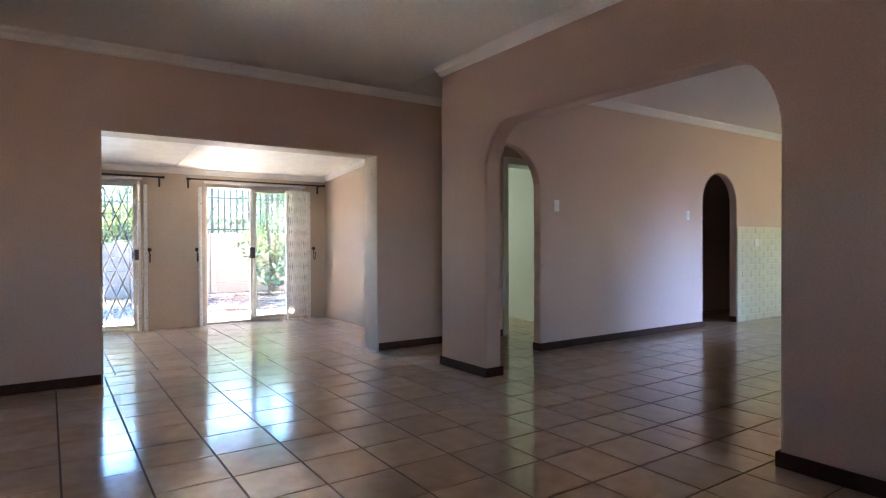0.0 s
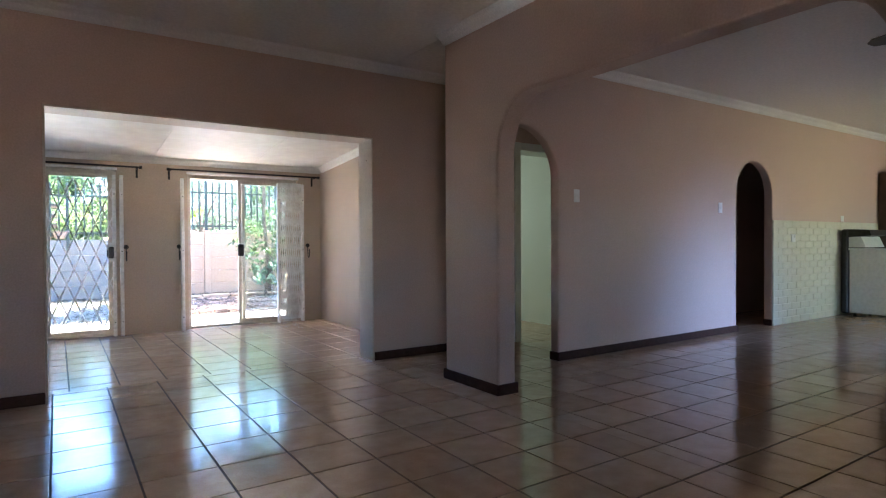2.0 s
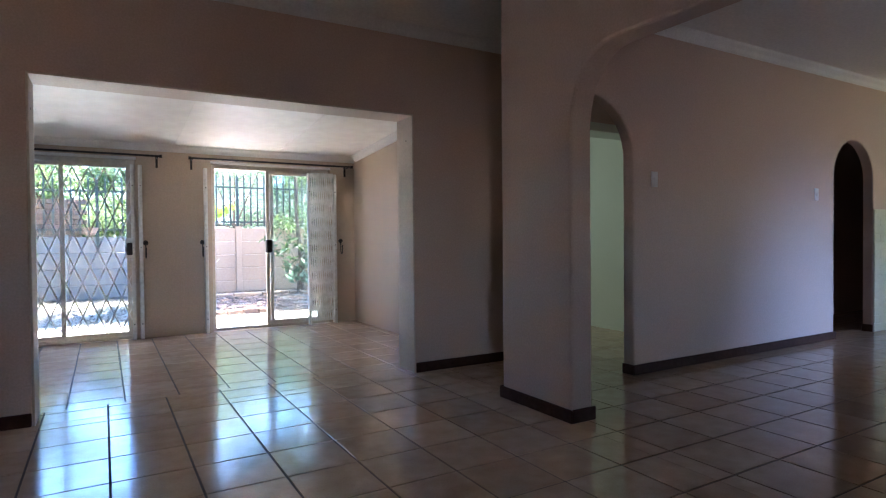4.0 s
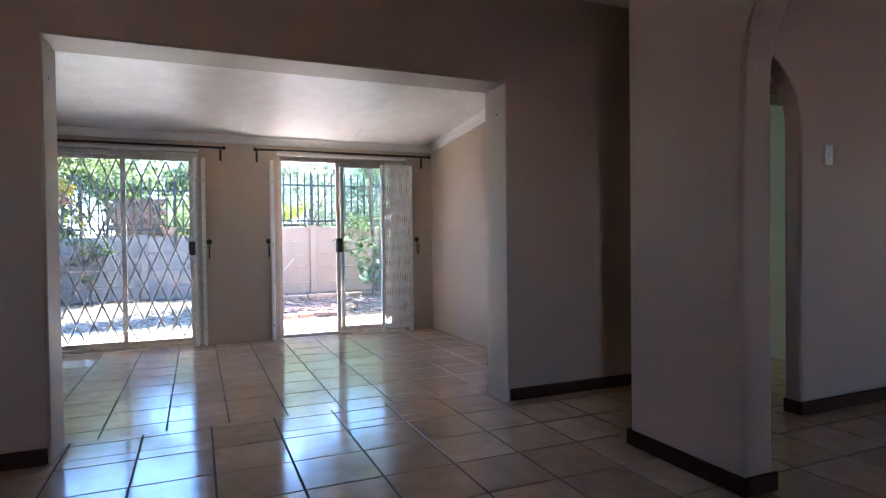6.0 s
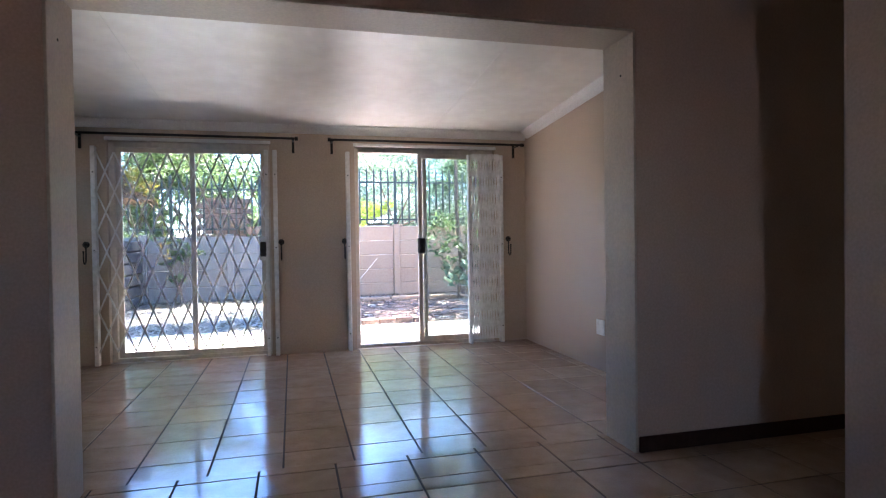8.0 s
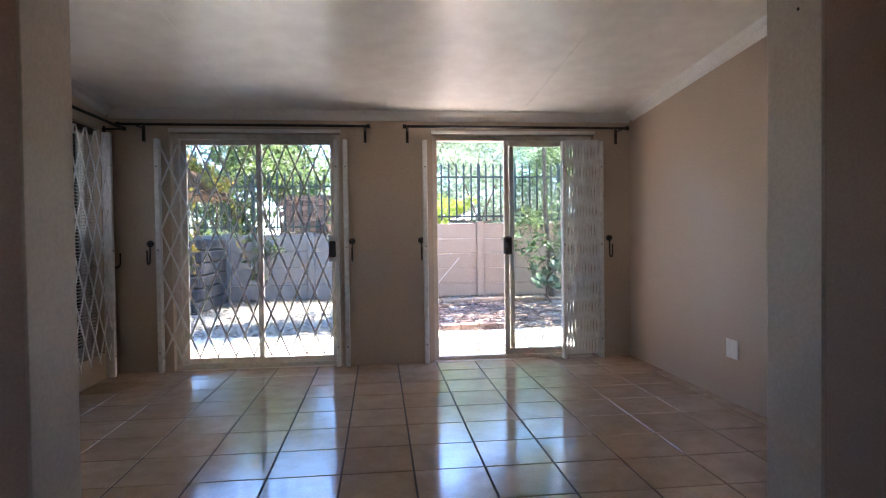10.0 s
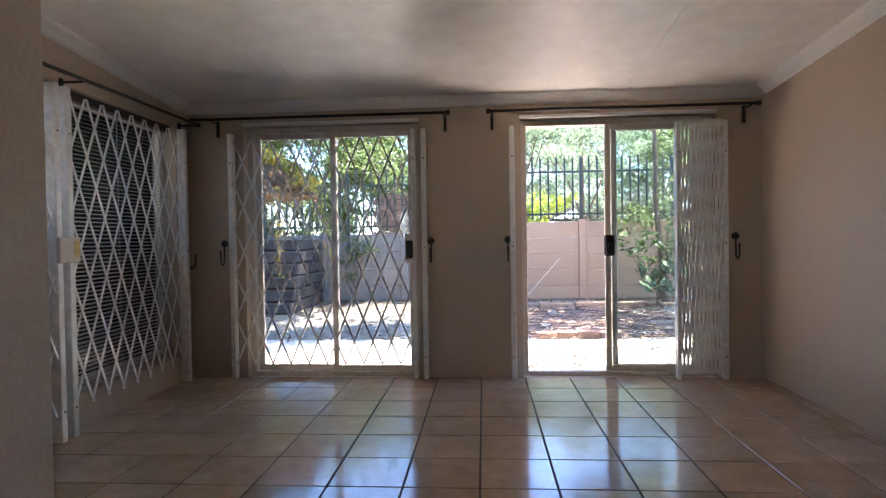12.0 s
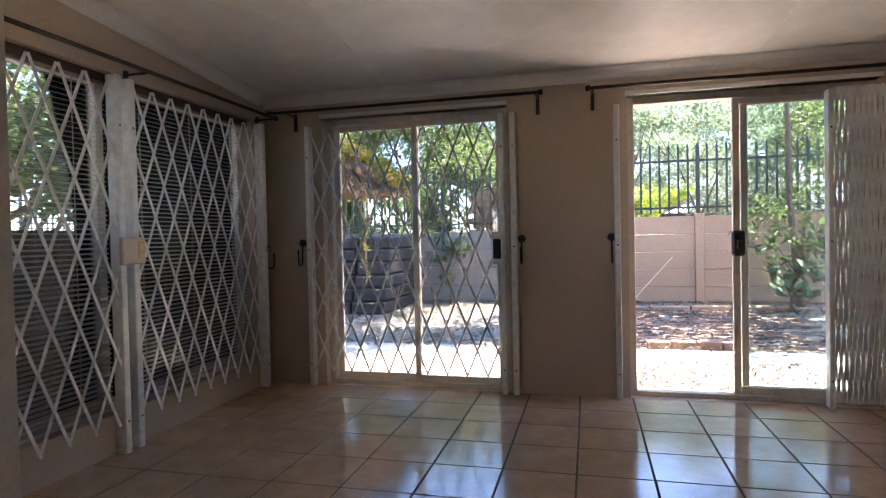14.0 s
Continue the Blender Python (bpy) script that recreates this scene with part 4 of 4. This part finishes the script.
def grid_cells(x0, x1, y0, y1, ax=1.03, ay=3.463, size=0.33, gap=0.009):
    cells = []
    i0, j0 = math.floor((x0 - ax) / size), math.floor((y0 - ay) / size)
    for i in range(i0, i0 + int((x1 - x0) / size) + 3):
        for j in range(j0, j0 + int((y1 - y0) / size) + 3):
            a, b = max(x0, ax + i * size + gap / 2), min(x1, ax + (i + 1) * size - gap / 2)
            c, d = max(y0, ay + j * size + gap / 2), min(y1, ay + (j + 1) * size - gap / 2)
            if b - a > 0.01 and d - c > 0.01:
                cells.append((a, b, c, d))
    return cells


def joined_boxes(name, parent, mat, cells, z0, z1):
    bm = new_bm()
    for x0, x1, y0, y1 in cells:
        box(bm, x0, x1, y0, y1, z0, z1)
    ob = part(name, bm, mat, parent)
    tagged(ob, "", "", "", "stuff")


FL, FS, FB = bpy.data.objects["floor_living"], bpy.data.objects["floor_sunroom"], bpy.data.objects["floor_bedroom"]
living = grid_cells(LIV_L, XA - 0.001, LIV_N, Y2A - 0.001) + grid_cells(OPEN_L + 0.013, OPEN_R - 0.013, Y2A + 0.003, NOSE)
living += grid_cells(XA, KIT_R, LIV_N + 0.9, Y2A - 0.001)
near = [c for c in living if -1.5 < c[0] < 4.6 and 0.4 < c[2]]
near = near[:300] if len(near) > 300 else near
chosen = set(near)
shared_boxes(FL, "tile", M_TILE, near, -0.012, 0.0, 0.0014)
joined_boxes("far_tiles", FL, M_TILE, [c for c in living if c not in chosen], -0.012, 0.0)
shared_boxes(FS, "tile", M_TILE, grid_cells(SUN_L, SUN_R, Y2B + 0.013, BACK, 1.46, 6.81), -STEP - 0.012, -STEP, 0.0014)
joined_boxes("far_tiles", FB, M_TILE, grid_cells(SUN_R + 0.2, ROOM_R, Y2A, ROOM_F), -0.012, 0.0)
part("step_riser", box(new_bm(), OPEN_L + 0.013, OPEN_R - 0.013, NOSE - 0.005, NOSE + 0.001, -STEP, -0.002), M_TILE, FL)

panel = thing("brick_dado", "white painted brick dado on the kitchen wall", "brick dado", 0, 0, 0, kind="structure")
part("mortar", box(new_bm(), 7.345, KIT_R, Y3A - 0.008, Y3A, 0, 1.29), M_BRICKW, panel)
cache = {}
for r in range(15):
    for c in range(20):
        x0 = 7.35 + c * 0.225 - (0.11 if r % 2 else 0)
        x0, x1 = max(x0, 7.35), x0 + 0.222
        key = round(x1 - x0, 3)
        if key not in cache:
            me = mesh_of(box(new_bm(), 0, key, -0.012, 0, 0, 0.0825, 0.003), "brick")
            me.materials.append(M_BRICKW)
            cache[key] = me
        ob = new("brick", cache[key])
        ob.parent, ob.location = panel, (x0, Y3A - 0.001, 0.002 + r * 0.0858)

# paving bricks sunk unevenly in the ground, and fallen leaves
rs = random.Random(3)
pav = thing("brick_paving", "uneven red brick paving sunk in the garden ground", "paving", 0, 0, 0, kind="structure")
meshes = []
for k in range(4):
    me = mesh_of(box(new_bm(), -0.108, 0.108, -0.05, 0.05, -0.05, 0.012 + 0.004 * k, 0.007), "paver")
    me.materials.append(M_BRICK)
    meshes.append(me)
for j in range(26):
    for i in range(11):
        if rs.random() < 0.28:
            continue
        ob = new("paver", meshes[rs.randrange(4)])
        ob.parent = pav
        ob.matrix_basis = pose(1.35 + i * 0.226 + (0.11 if j % 2 else 0) + rs.uniform(-0.01, 0.01), 10.1 + j * 0.112 + rs.uniform(-0.008, 0.008), GZ + rs.uniform(-0.008, 0.006), rs.uniform(-2, 2), rs.uniform(-2, 2), rs.uniform(-3, 3))
bm = new_bm()
for _ in range(17000):
    leaves_at(bm, rs, (rs.uniform(-4.5, 6.5), 13.95 - 4.2 * rs.random() ** 1.1, GZ + 0.05 - 0.03 * rs.random()), (0.02, 0.02, 0.008), 1, 0.030, 0.15)
for _ in range(2400):
    leaves_at(bm, rs, (1.0 + 1.9 * rs.random() ** 1.4, rs.uniform(8.15, 9.2), GZ + 0.05), (0.02, 0.02, 0.006), 1, 0.025, 0.15)
for _ in range(700):
    leaves_at(bm, rs, (rs.uniform(-2, 5), 9.75 + rs.gauss(0, 0.14), GZ + 0.05), (0.03, 0.03, 0.006), 1, 0.026, 0.15)
M_DRY = material("dry_leaves", leaf_build((0.030, 0.022, 0.016), (0.055, 0.042, 0.030), (0.11, 0.088, 0.066)), 0.7)
tagged(part("fallen_leaves", bm, M_DRY), "dry brown fallen leaves on the ground", "fallen leaves", "", "stuff")
